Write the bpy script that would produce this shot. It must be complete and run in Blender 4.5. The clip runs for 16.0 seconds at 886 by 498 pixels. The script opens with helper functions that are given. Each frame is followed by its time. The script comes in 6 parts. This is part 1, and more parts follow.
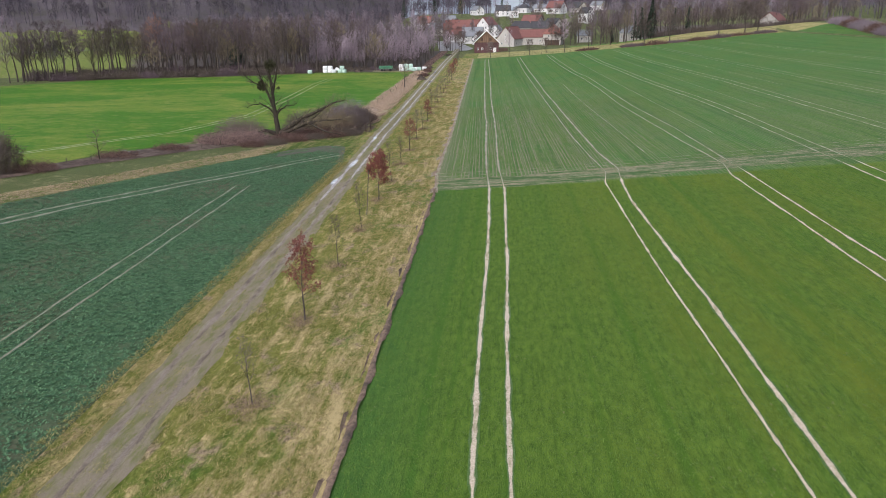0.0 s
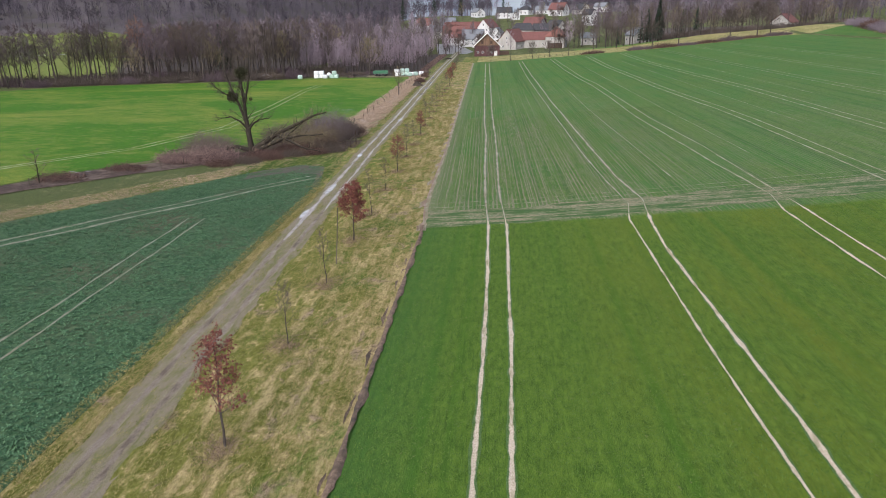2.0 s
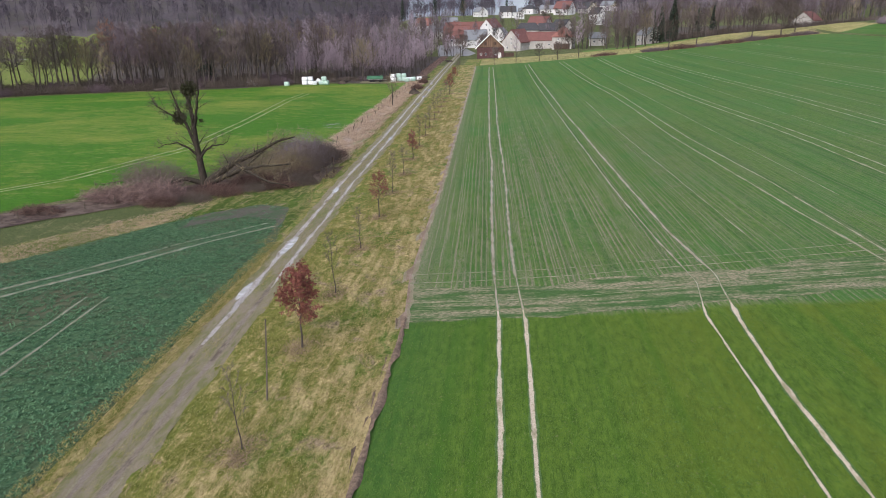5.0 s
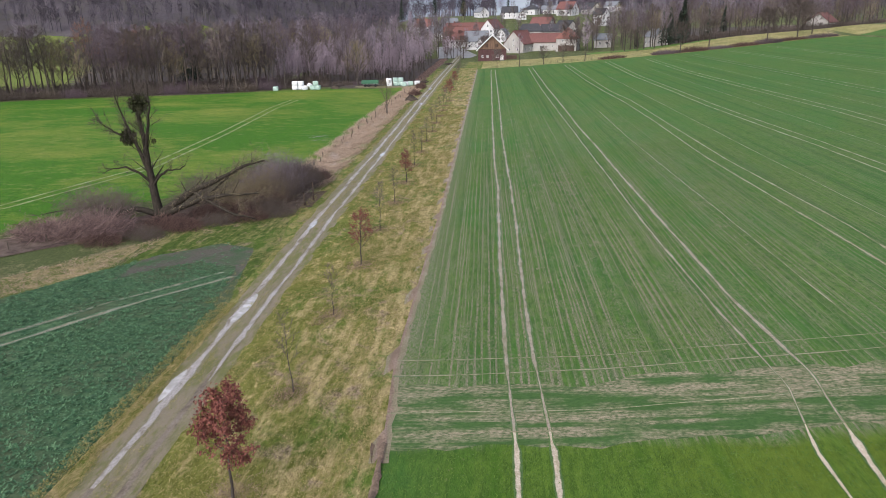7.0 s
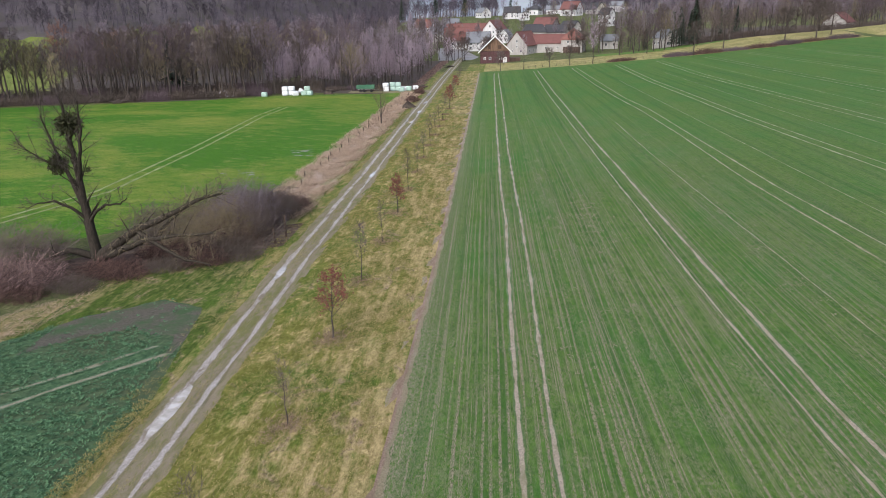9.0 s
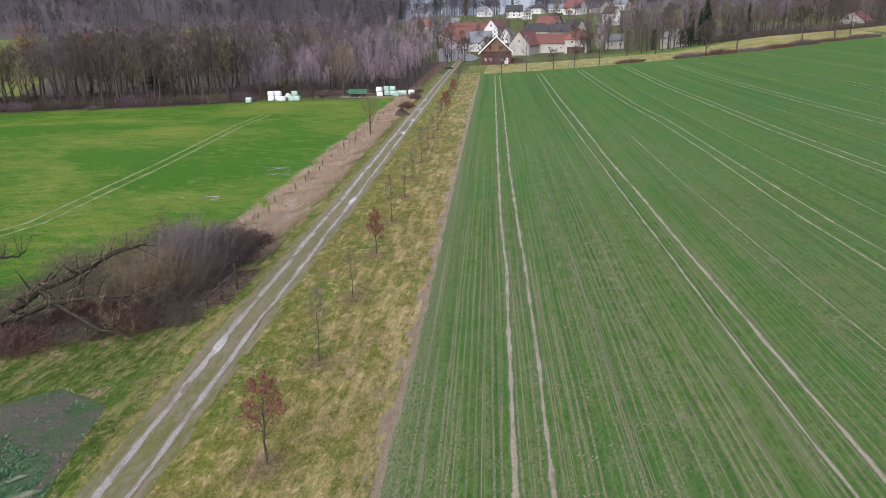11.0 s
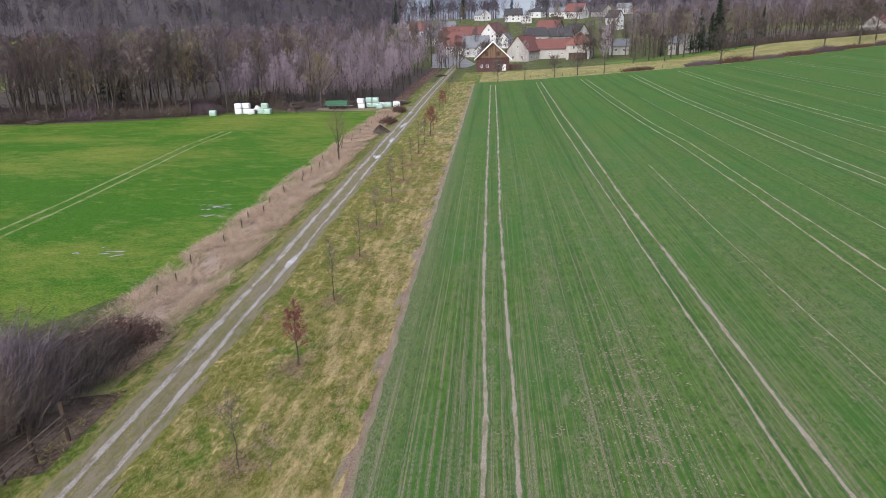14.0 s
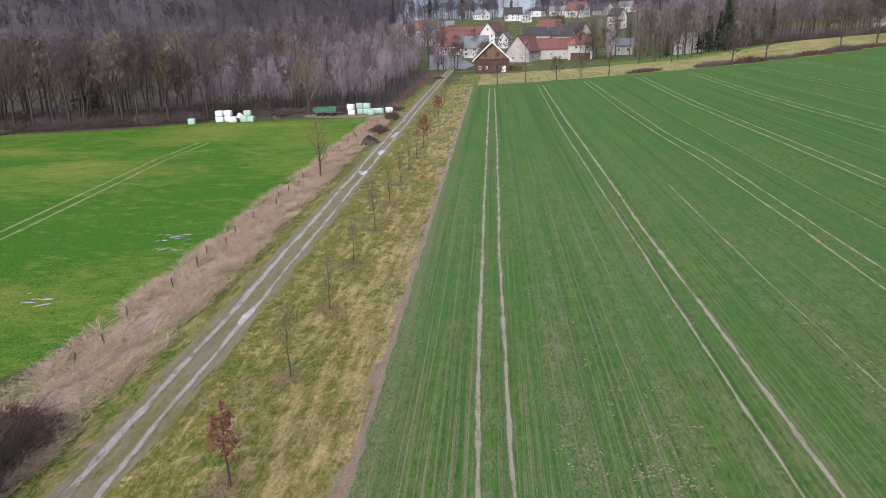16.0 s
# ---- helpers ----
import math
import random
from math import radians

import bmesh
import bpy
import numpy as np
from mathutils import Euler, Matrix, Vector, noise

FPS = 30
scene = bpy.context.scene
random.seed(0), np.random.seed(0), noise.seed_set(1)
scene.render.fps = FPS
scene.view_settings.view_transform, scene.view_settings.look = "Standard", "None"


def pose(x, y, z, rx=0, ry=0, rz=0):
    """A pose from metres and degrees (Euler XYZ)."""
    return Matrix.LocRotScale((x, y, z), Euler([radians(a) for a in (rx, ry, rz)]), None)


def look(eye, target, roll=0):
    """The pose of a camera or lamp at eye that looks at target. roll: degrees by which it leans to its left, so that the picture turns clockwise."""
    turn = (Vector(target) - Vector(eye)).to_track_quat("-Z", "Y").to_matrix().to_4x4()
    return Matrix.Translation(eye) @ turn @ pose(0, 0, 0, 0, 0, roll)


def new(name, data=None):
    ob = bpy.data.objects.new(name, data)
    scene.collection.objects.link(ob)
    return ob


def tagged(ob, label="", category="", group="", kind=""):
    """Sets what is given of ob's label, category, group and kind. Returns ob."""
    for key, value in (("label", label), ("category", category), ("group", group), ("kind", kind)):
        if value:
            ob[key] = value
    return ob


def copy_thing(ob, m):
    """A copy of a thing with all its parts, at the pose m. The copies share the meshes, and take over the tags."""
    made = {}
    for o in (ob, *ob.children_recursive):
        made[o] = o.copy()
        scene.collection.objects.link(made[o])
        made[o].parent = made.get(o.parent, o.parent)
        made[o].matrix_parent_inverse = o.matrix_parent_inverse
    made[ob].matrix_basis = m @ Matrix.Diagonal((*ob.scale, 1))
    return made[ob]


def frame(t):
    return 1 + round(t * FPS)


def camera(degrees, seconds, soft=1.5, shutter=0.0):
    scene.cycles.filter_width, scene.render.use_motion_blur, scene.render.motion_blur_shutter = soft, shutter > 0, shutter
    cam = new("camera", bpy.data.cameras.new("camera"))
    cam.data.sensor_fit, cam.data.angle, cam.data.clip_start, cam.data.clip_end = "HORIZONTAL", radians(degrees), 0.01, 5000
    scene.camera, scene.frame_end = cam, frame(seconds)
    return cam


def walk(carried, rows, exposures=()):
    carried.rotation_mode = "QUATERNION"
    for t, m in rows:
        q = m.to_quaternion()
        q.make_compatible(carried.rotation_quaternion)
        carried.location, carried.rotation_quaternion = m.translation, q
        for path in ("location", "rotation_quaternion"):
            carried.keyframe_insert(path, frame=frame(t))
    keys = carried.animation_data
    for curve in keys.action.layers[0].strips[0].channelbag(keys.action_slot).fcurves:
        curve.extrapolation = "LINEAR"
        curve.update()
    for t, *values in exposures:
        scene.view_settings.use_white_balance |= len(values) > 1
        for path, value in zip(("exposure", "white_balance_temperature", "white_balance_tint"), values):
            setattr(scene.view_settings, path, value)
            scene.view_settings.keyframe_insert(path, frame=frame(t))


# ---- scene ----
cam = camera(65.0, 16.0, soft=0.65, shutter=0.15)
PATH = [
    (0, (1.012, -15.295, 19.264), (0.86, -13.406, 18.623), -0.8),
    (0.5, (1.104, -11.552, 19.219), (0.951, -9.664, 18.58), -0.8),
    (1, (1.111, -7.739, 19.171), (0.958, -5.85, 18.532), -0.8),
    (1.5, (1.061, -3.99, 19.124), (0.908, -2.1, 18.488), -0.9),
    (2, (1.045, -0.267, 19.08), (0.889, 1.623, 18.445), -0.9),
    (2.5, (1.002, 3.404, 19.064), (0.844, 5.294, 18.43), -1.1),
    (3, (0.885, 7.021, 19.08), (0.726, 8.911, 18.446), -1.1),
    (3.5, (0.778, 10.66, 19.181), (0.616, 12.549, 18.545), -1.2),
    (4, (0.632, 14.353, 19.228), (0.467, 16.242, 18.592), -1.3),
    (4.2, (0.554, 15.835, 19.237), (0.389, 17.724, 18.601), -1.3),
    (6.3, (-0.291, 31.467, 19.217), (-0.457, 33.357, 18.583), -1.0),
    (6.5, (-0.381, 32.93, 19.229), (-0.548, 34.82, 18.596), -1.1),
    (7, (-0.693, 36.438, 19.316), (-0.858, 38.327, 18.681), -1.1),
    (7.5, (-0.816, 40.096, 19.368), (-0.986, 41.985, 18.732), -1.3),
    (8, (-1.017, 43.634, 19.376), (-1.188, 45.522, 18.74), -1.3),
    (8.5, (-1.24, 47.075, 19.354), (-1.412, 48.964, 18.719), -1.4),
    (9, (-1.399, 50.492, 19.36), (-1.569, 52.381, 18.726), -1.2),
    (9.2, (-1.435, 51.851, 19.368), (-1.605, 53.74, 18.733), -1.2),
    (11.3, (-1.211, 66.374, 19.583), (-1.387, 68.261, 18.946), -1.3),
    (11.5, (-1.167, 67.772, 19.568), (-1.343, 69.66, 18.933), -1.3),
    (12, (-0.97, 71.38, 19.537), (-1.146, 73.269, 18.905), -1.4),
    (12.5, (-0.726, 74.923, 19.53), (-0.903, 76.812, 18.898), -1.3),
    (13, (-0.506, 78.405, 19.534), (-0.681, 80.295, 18.903), -1.3),
    (13.5, (-0.251, 81.932, 19.538), (-0.426, 83.822, 18.907), -1.3),
    (14, (-0.121, 85.452, 19.439), (-0.297, 87.343, 18.811), -1.2),
    (14.5, (0.067, 88.75, 19.404), (-0.113, 90.64, 18.776), -1.4),
    (15, (0.154, 91.876, 19.503), (-0.029, 93.765, 18.873), -1.6),
    (15.5, (0.065, 94.719, 19.613), (-0.116, 96.609, 18.983), -1.6),
    (16, (-0.096, 97.058, 19.625), (-0.274, 98.948, 18.995), -1.5),
]
walk(cam, [(t, look(eye, target, roll)) for t, eye, target, roll in PATH], [(0, 0.72, 6250, 14), (16, 0.72, 6250, 14)])

# ---- light: a bright, even overcast sky ----
world = bpy.data.worlds.new("overcast_sky")
scene.world = world
world.use_nodes = True
wn, wl = world.node_tree.nodes, world.node_tree.links
wn.clear()
sky = wn.new("ShaderNodeTexSky")
sky.sky_type, sky.sun_disc = "NISHITA", False
sky.sun_elevation, sky.sun_rotation = radians(38), radians(200)
sky.dust_density, sky.air_density = 3.0, 1.0
veil = wn.new("ShaderNodeHueSaturation")
veil.inputs["Saturation"].default_value = 0.6
back = wn.new("ShaderNodeBackground")
back.inputs["Strength"].default_value = 0.15
wout = wn.new("ShaderNodeOutputWorld")
wl.new(sky.outputs["Color"], veil.inputs["Color"])
wl.new(veil.outputs["Color"], back.inputs["Color"])
wl.new(back.outputs["Background"], wout.inputs["Surface"])
sun = new("sun", bpy.data.lights.new("sun", "SUN"))
sun.data.energy, sun.data.angle, sun.data.color = 1.3, radians(40), (1.0, 0.97, 0.93)
SUN_AZ, SUN_EL = radians(200), radians(38)
sun.matrix_world = look((0, 0, 60), (-math.sin(SUN_AZ) * 50, -math.cos(SUN_AZ) * 50, 60 - 50 * math.tan(SUN_EL)))


# ---- materials ----
class Mat:
    """Small builder for node materials in world metres."""

    def __init__(self, name, rough=0.9, spec=0.2, metal=0.0):
        self.m = bpy.data.materials.new(name)
        self.m.use_nodes = True
        self.t = self.m.node_tree
        self.b = self.t.nodes["Principled BSDF"]
        self.b.inputs["Roughness"].default_value = rough
        self.b.inputs["Specular IOR Level"].default_value = spec
        self.b.inputs["Metallic"].default_value = metal
        self.co = None

    def node(self, kind):
        return self.t.nodes.new(kind)

    def link(self, a, b):
        self.t.links.new(a, b)

    def coords(self, scale=(1, 1, 1), uv=False):
        c = self.node("ShaderNodeTexCoord")
        mp = self.node("ShaderNodeMapping")
        mp.inputs["Scale"].default_value = scale
        self.link(c.outputs["UV" if uv else "Object"], mp.inputs["Vector"])
        return mp.outputs["Vector"]

    def noise(self, scale, detail=4, rough=0.6, stretch=(1, 1, 1), uv=False, distortion=0.0):
        n = self.node("ShaderNodeTexNoise")
        n.inputs["Scale"].default_value = scale
        n.inputs["Detail"].default_value = detail
        n.inputs["Roughness"].default_value = rough
        n.inputs["Distortion"].default_value = distortion
        self.link(self.coords(stretch, uv), n.inputs["Vector"])
        return n.outputs["Fac"]

    def span(self, fac, a, b, lo=0.0, hi=1.0):
        r = self.node("ShaderNodeMapRange")
        r.inputs["From Min"].default_value, r.inputs["From Max"].default_value = a, b
        r.inputs["To Min"].default_value, r.inputs["To Max"].default_value = lo, hi
        self.link(fac, r.inputs["Value"])
        return r.outputs["Result"]

    def mul(self, a, b, op="MULTIPLY"):
        n = self.node("ShaderNodeMath")
        n.operation = op
        for i, v in enumerate((a, b)):
            if isinstance(v, (int, float)):
                n.inputs[i].default_value = v
            else:
                self.link(v, n.inputs[i])
        return n.outputs[0]

    def mix(self, fac, a, b, blend="MIX"):
        n = self.node("ShaderNodeMix")
        n.data_type, n.blend_type = "RGBA", blend
        for sock, v in ((n.inputs[0], fac), (n.inputs[6], a), (n.inputs[7], b)):
            if isinstance(v, (int, float)):
                sock.default_value = v
            elif isinstance(v, tuple):
                sock.default_value = (*v, 1)
            else:
                self.link(v, sock)
        return n.outputs[2]

    def axis(self, which, uv=False):
        s = self.node("ShaderNodeSeparateXYZ")
        self.link(self.coords(uv=uv), s.inputs[0])
        return s.outputs[which]

    def island(self):
        return self.node("ShaderNodeNewGeometry").outputs["Random Per Island"]

    def each(self):
        return self.node("ShaderNodeObjectInfo").outputs["Random"]

    def done(self, color, bump=None, height=0.05, rough=None):
        if isinstance(color, tuple):
            self.b.inputs["Base Color"].default_value = (*color, 1)
        else:
            self.link(color, self.b.inputs["Base Color"])
        if bump is not None:
            n = self.node("ShaderNodeBump")
            n.inputs["Distance"].default_value = height
            n.inputs["Strength"].default_value = 0.8
            self.link(bump, n.inputs["Height"])
            self.link(n.outputs["Normal"], self.b.inputs["Normal"])
        if rough is not None:
            self.link(rough, self.b.inputs["Roughness"])
        return self.m


def mottled(name, a, b, scale=3.0, c=None, big=0.15, rough=0.9, height=0.05, spec=0.15):
    """Two colours mixed by a fine noise, a third by a broad one."""
    m = Mat(name, rough, spec)
    n = m.noise(scale, 6, 0.7)
    col = m.mix(m.span(n, 0.35, 0.65), a, b)
    if c:
        col = m.mix(m.span(m.noise(big, 4, 0.6), 0.45, 0.68), col, c)
    return m.done(col, n, height)


def by_piece(name, a, b, rough=0.8, spec=0.2, grain=6.0):
    """Pieces of one mesh vary between two colours."""
    m = Mat(name, rough, spec)
    col = m.mix(m.island(), a, b)
    n = m.noise(grain, 4)
    return m.done(m.mix(m.span(n, 0.3, 0.7, 0.0, 0.35), col, tuple(v * 0.6 for v in a)))


def wheat_material():
    m = Mat("winter_wheat_ground", 0.9, 0.15)
    u, v = m.axis(0, True), m.axis(1, True)
    line = m.noise(1.0, 4, 0.8, (4.2, 0.014, 1), uv=True)
    band = m.noise(1.0, 3, 0.6, (0.42, 0.012, 1), uv=True)
    pressed = m.noise(1.0, 2, 0.5, (0.9, 0.006, 1), uv=True)
    fine = m.noise(1.0, 5, 0.7, (7.0, 3.0, 1), uv=True)
    blade = m.noise(1.0, 3, 0.7, (22.0, 6.0, 1), uv=True)
    grain = m.noise(1.0, 6, 0.78, (2.6, 0.9, 1), uv=True)
    clod = m.noise(1.0, 3, 0.6, (4.5, 2.4, 1), uv=True)
    patch = m.noise(0.09, 5, 0.6, (1.6, 0.7, 1))
    spots = m.noise(0.55, 6, 0.7, (1.3, 0.7, 1))
    broad = m.noise(0.035, 4, 0.6, (1.0, 0.6, 1))
    rear = m.span(m.mul(v, m.mul(patch, 3.0), "ADD"), 66.4, 67.4, 0.0, 1.0)
    far = m.span(v, 115, 230, 1.0, 0.18)
    aside = m.span(m.mul(u, m.mul(broad, 14.0), "ADD"), 15, 38, 1.0, 0.42)
    # the close sward
    lush = m.mix(m.span(grain, 0.36, 0.64), (0.022, 0.066, 0.005), (0.098, 0.168, 0.020))
    lush = m.mix(m.span(blade, 0.40, 0.62, 0.0, 0.55), lush, (0.118, 0.190, 0.026))
    lush = m.mix(m.span(m.noise(1.0, 4, 0.7, (4.5, 0.22, 1), uv=True), 0.52, 0.66, 0.0, 0.5), lush, (0.024, 0.070, 0.006))
    lush = m.mix(m.span(pressed, 0.54, 0.66, 0.0, 0.55), lush, (0.040, 0.112, 0.008))
    sun_side = m.mul(m.span(u, 1.0, 18.0), m.span(m.mul(m.mul(patch, 0.5), m.mul(band, 0.5), "ADD"), 0.42, 0.58))
    lush = m.mix(m.mul(sun_side, 0.55), lush, (0.128, 0.152, 0.014))
    lush = m.mix(m.span(m.mul(u, m.mul(spots, 4.0), "ADD"), -4.2, 1.0, 0.5, 0.0), lush, (0.032, 0.105, 0.026))
    lush = m.mix(m.mul(m.span(clod, 0.62, 0.70), m.span(spots, 0.46, 0.60, 0.0, 0.55)), lush, (0.20, 0.185, 0.10))
    lush = m.mix(m.span(spots, 0.58, 0.74, 0.0, 0.4), lush, (0.040, 0.082, 0.010))
    # the thin rows behind the headland
    thin = m.mix(m.span(grain, 0.36, 0.64), (0.025, 0.074, 0.010), (0.094, 0.172, 0.031))
    thin = m.mix(m.span(fine, 0.40, 0.60, 0.0, 0.5), thin, (0.082, 0.148, 0.034))
    thin = m.mix(m.span(patch, 0.45, 0.62, 0.0, 0.6), thin, (0.040, 0.128, 0.021))
    thin = m.mix(m.span(pressed, 0.52, 0.64, 0.0, 0.55), thin, (0.026, 0.088, 0.013))
    soil = m.mix(m.span(blade, 0.36, 0.64), (0.12, 0.10, 0.070), (0.34, 0.285, 0.215))
    drill = m.mul(m.mul(m.mul(u, 14.3), m.mul(m.noise(1.0, 3, 0.6, (0.5, 0.05, 1), uv=True), 9.0), "ADD"), 0.0, "SINE")
    drill = m.mul(m.span(drill, 0.10, 0.85), m.span(m.noise(1.0, 3, 0.6, (1.3, 0.030, 1), uv=True), 0.37, 0.53))
    drill = m.mul(m.mul(drill, m.span(fine, 0.34, 0.52)), m.span(v, 84, 150, 1.0, 0.28))
    rows = m.mul(m.mul(m.span(line, 0.54, 0.60), 0.8), drill, "MAXIMUM")
    rows = m.mul(rows, m.span(m.mul(m.mul(spots, 0.6), m.mul(band, 0.4), "ADD"), 0.32, 0.46))
    failed = m.mul(m.span(m.noise(1.0, 4, 0.6, (1.5, 0.55, 1), uv=True), 0.56, 0.66), m.span(band, 0.46, 0.58))
    worn = m.mul(m.span(m.mul(m.mul(spots, 0.55), m.mul(band, 0.45), "ADD"), 0.45, 0.63), m.span(fine, 0.43, 0.57))
    edge = m.mul(m.span(m.mul(u, m.mul(spots, 2.5), "ADD"), -5.0, -2.2, 0.75, 0.0), m.span(fine, 0.36, 0.58))
    k = m.mul(m.mul(m.mul(m.mul(rows, 0.9), m.mul(m.mul(worn, 0.75), m.mul(failed, 0.7), "MAXIMUM"), "MAXIMUM"), m.mul(far, aside)), edge, "MAXIMUM")
    return m.done(m.mix(rear, lush, m.mix(k, thin, soil)), blade, 0.10)


def headland_material():
    m = Mat("trampled_headland", 0.9, 0.15)
    streak = m.noise(1.0, 5, 0.65, (0.09, 1.5, 1))
    fine = m.noise(5.0, 5, 0.7, (0.7, 1.3, 1))
    spots = m.noise(0.5, 5, 0.65)
    soil = m.mix(m.span(fine, 0.3, 0.7), (0.17, 0.14, 0.095), (0.33, 0.275, 0.19))
    green = m.mix(m.span(fine, 0.3, 0.7), (0.030, 0.075, 0.018), (0.066, 0.125, 0.034))
    k = m.mul(m.span(m.mul(m.mul(streak, 0.65), m.mul(spots, 0.35), "ADD"), 0.44, 0.57), m.span(fine, 0.30, 0.6))
    return m.done(m.mix(k, green, soil), fine, 0.08)


def straw_grass(name, green, straw, amount=0.5, scale=1.2):
    m = Mat(name, 0.95, 0.1)
    n = m.noise(scale, 7, 0.72, (1, 0.6, 1), distortion=0.4)
    f = m.noise(7, 7, 0.8)
    big = m.noise(0.16, 4, 0.6)
    tuft = m.noise(2.6, 6, 0.75)
    g = m.mix(m.span(f, 0.40, 0.60), tuple(v * 0.50 for v in green), tuple(v * 1.25 for v in green))
    s = m.mix(m.span(f, 0.40, 0.60), tuple(v * 0.55 for v in straw), tuple(v * 1.15 for v in straw))
    k = m.mul(m.mul(m.mul(n, 0.4), m.mul(big, 0.35), "ADD"), m.mul(f, 0.25), "ADD")
    col = m.mix(m.span(k, 0.60 - 0.22 * amount, 0.69 - 0.22 * amount), g, s)
    col = m.mix(m.span(tuft, 0.60, 0.70, 0.0, 0.55), col, tuple(v * 0.45 for v in green))
    return m.done(col, m.mul(n, f), 0.25)


def verge_material(name, green_a, green_b, straw_a, straw_b):
    """Mown grass bleached in streaks along the strip, with green and dead patches."""
    m = Mat(name, 0.95, 0.1)
    t = m.axis(0, True)
    f = m.noise(6, 5, 0.75, (1, 0.5, 1))
    streak = m.noise(1.0, 5, 0.65, (1.3, 0.20, 1))
    tuft = m.noise(1.5, 5, 0.7, (1, 0.6, 1), distortion=0.5)
    patch = m.noise(0.22, 4, 0.6, (1, 0.6, 1))
    dead = m.noise(0.50, 5, 0.65, (1, 0.7, 1), distortion=0.6)
    g = m.mix(m.span(m.mul(m.mul(f, 0.5), m.mul(tuft, 0.5), "ADD"), 0.40, 0.60), green_a, green_b)
    w = m.mix(m.span(m.mul(m.mul(f, 0.5), m.mul(streak, 0.5), "ADD"), 0.40, 0.60), straw_a, straw_b)
    k = m.mul(m.mul(m.mul(streak, 0.5), m.mul(tuft, 0.5), "ADD"), m.mul(m.mul(t, 0.5, "SUBTRACT"), 0.11), "ADD")
    col = m.mix(m.span(k, 0.455, 0.575), g, w)
    col = m.mix(m.mul(m.span(patch, 0.50, 0.62), m.span(tuft, 0.38, 0.58, 0.85, 0.25)), col, m.mix(m.span(f, 0.38, 0.62), (0.035, 0.076, 0.008), (0.095, 0.150, 0.024)))
    pale = m.mix(m.span(f, 0.36, 0.60), straw_a, tuple(min(0.6, v * 1.35) for v in straw_b))
    col = m.mix(m.mul(m.span(tuft, 0.585, 0.66), 0.75), col, pale)
    brown = m.mix(m.span(f, 0.38, 0.62), (0.085, 0.060, 0.038), (0.32, 0.24, 0.165))
    col = m.mix(m.mul(m.span(dead, 0.56, 0.65), m.span(tuft, 0.40, 0.55, 0.3, 0.9)), col, brown)
    return m.done(col, m.mul(tuft, f), 0.25)


def meadow_material():
    m = Mat("meadow_grass", 0.9, 0.12)
    f = m.noise(5, 7, 0.8)
    n = m.noise(0.5, 6, 0.7, (0.7, 1.2, 1))
    big = m.noise(0.032, 5, 0.65, (0.8, 1.3, 1), distortion=0.5)
    g = m.mix(m.span(f, 0.40, 0.60), (0.022, 0.085, 0.005), (0.066, 0.168, 0.012))
    y = m.mix(m.span(f, 0.40, 0.60), (0.090, 0.135, 0.014), (0.205, 0.235, 0.045))
    g = m.mix(m.span(m.mul(m.mul(big, 0.6), m.mul(m.mul(n, 0.28), m.mul(f, 0.12), "ADD"), "ADD"), 0.46, 0.60), g, y)
    g = m.mix(m.mul(m.span(n, 0.56, 0.70), 0.4), g, (0.20, 0.20, 0.08))
    g = m.mix(m.span(m.noise(1.3, 5, 0.7), 0.56, 0.68, 0.0, 0.55), g, (0.030, 0.072, 0.008))
    return m.done(g, f, 0.08)


def track_material():
    m = Mat("earth_track", 0.85, 0.25)
    n = m.noise(2.2, 6, 0.7, (1, 0.35, 1))
    f = m.noise(14, 4, 0.7)
    big = m.noise(0.12, 3, 0.6)
    earth = m.mix(m.span(f, 0.3, 0.7), (0.15, 0.125, 0.085), (0.25, 0.21, 0.15))
    grass = m.mix(m.span(f, 0.3, 0.7), (0.085, 0.095, 0.03), (0.17, 0.165, 0.06))
    k = m.span(m.mul(m.mul(n, 0.45), m.mul(m.mul(big, 0.3), m.mul(f, 0.25), "ADD"), "ADD"), 0.46, 0.56)
    return m.done(m.mix(k, earth, grass), f, 0.08)


def ragged(m, amount=0.9):
    """1 in the middle of a strip, 0 at its torn edges; the strip's first map runs across it from 0 to 1."""
    u = m.mul(m.mul(m.mul(m.axis(0, True), 0.5, "SUBTRACT"), 2.0), 0.0, "ADD")
    a = m.mul(u, 0.0, "ABSOLUTE")
    n = m.noise(1.5, 8, 0.8, (1, 0.45, 1))
    return m.span(m.mul(a, m.mul(n, 1.6), "ADD"), 1.17, 1.42, 1.0, 0.0)


def rut_material(name, a, b, dark, side_a, side_b):
    m = Mat(name, 0.6, 0.35)
    n = m.noise(1.3, 6, 0.7, (1, 0.35, 1))
    f = m.noise(10, 6, 0.8)
    col = m.mix(m.span(f, 0.38, 0.62), a, b)
    col = m.mix(m.span(n, 0.50, 0.64, 0.0, 0.9), col, dark)
    side = m.mix(m.span(f, 0.40, 0.60), side_a, side_b)
    return m.done(m.mix(ragged(m), side, col), f, 0.06, m.span(n, 0.35, 0.6, 0.4, 0.9))


def bark(name, a, b):
    m = Mat(name, 0.95, 0.1)
    n = m.noise(3, 5, 0.7, (3, 3, 0.5))
    col = m.mix(m.span(n, 0.35, 0.65), a, b)
    col = m.mix(m.span(m.each(), 0, 1, 0.0, 0.45), col, tuple(v * 1.35 for v in a))
    return m.done(col, n, 0.03)


def twigs(name, a, b):
    m = Mat(name, 0.95, 0.05)
    col = m.mix(m.each(), a, b)
    return m.done(m.mix(m.span(m.island(), 0, 1, 0.0, 0.35), col, (0.22, 0.185, 0.198)))


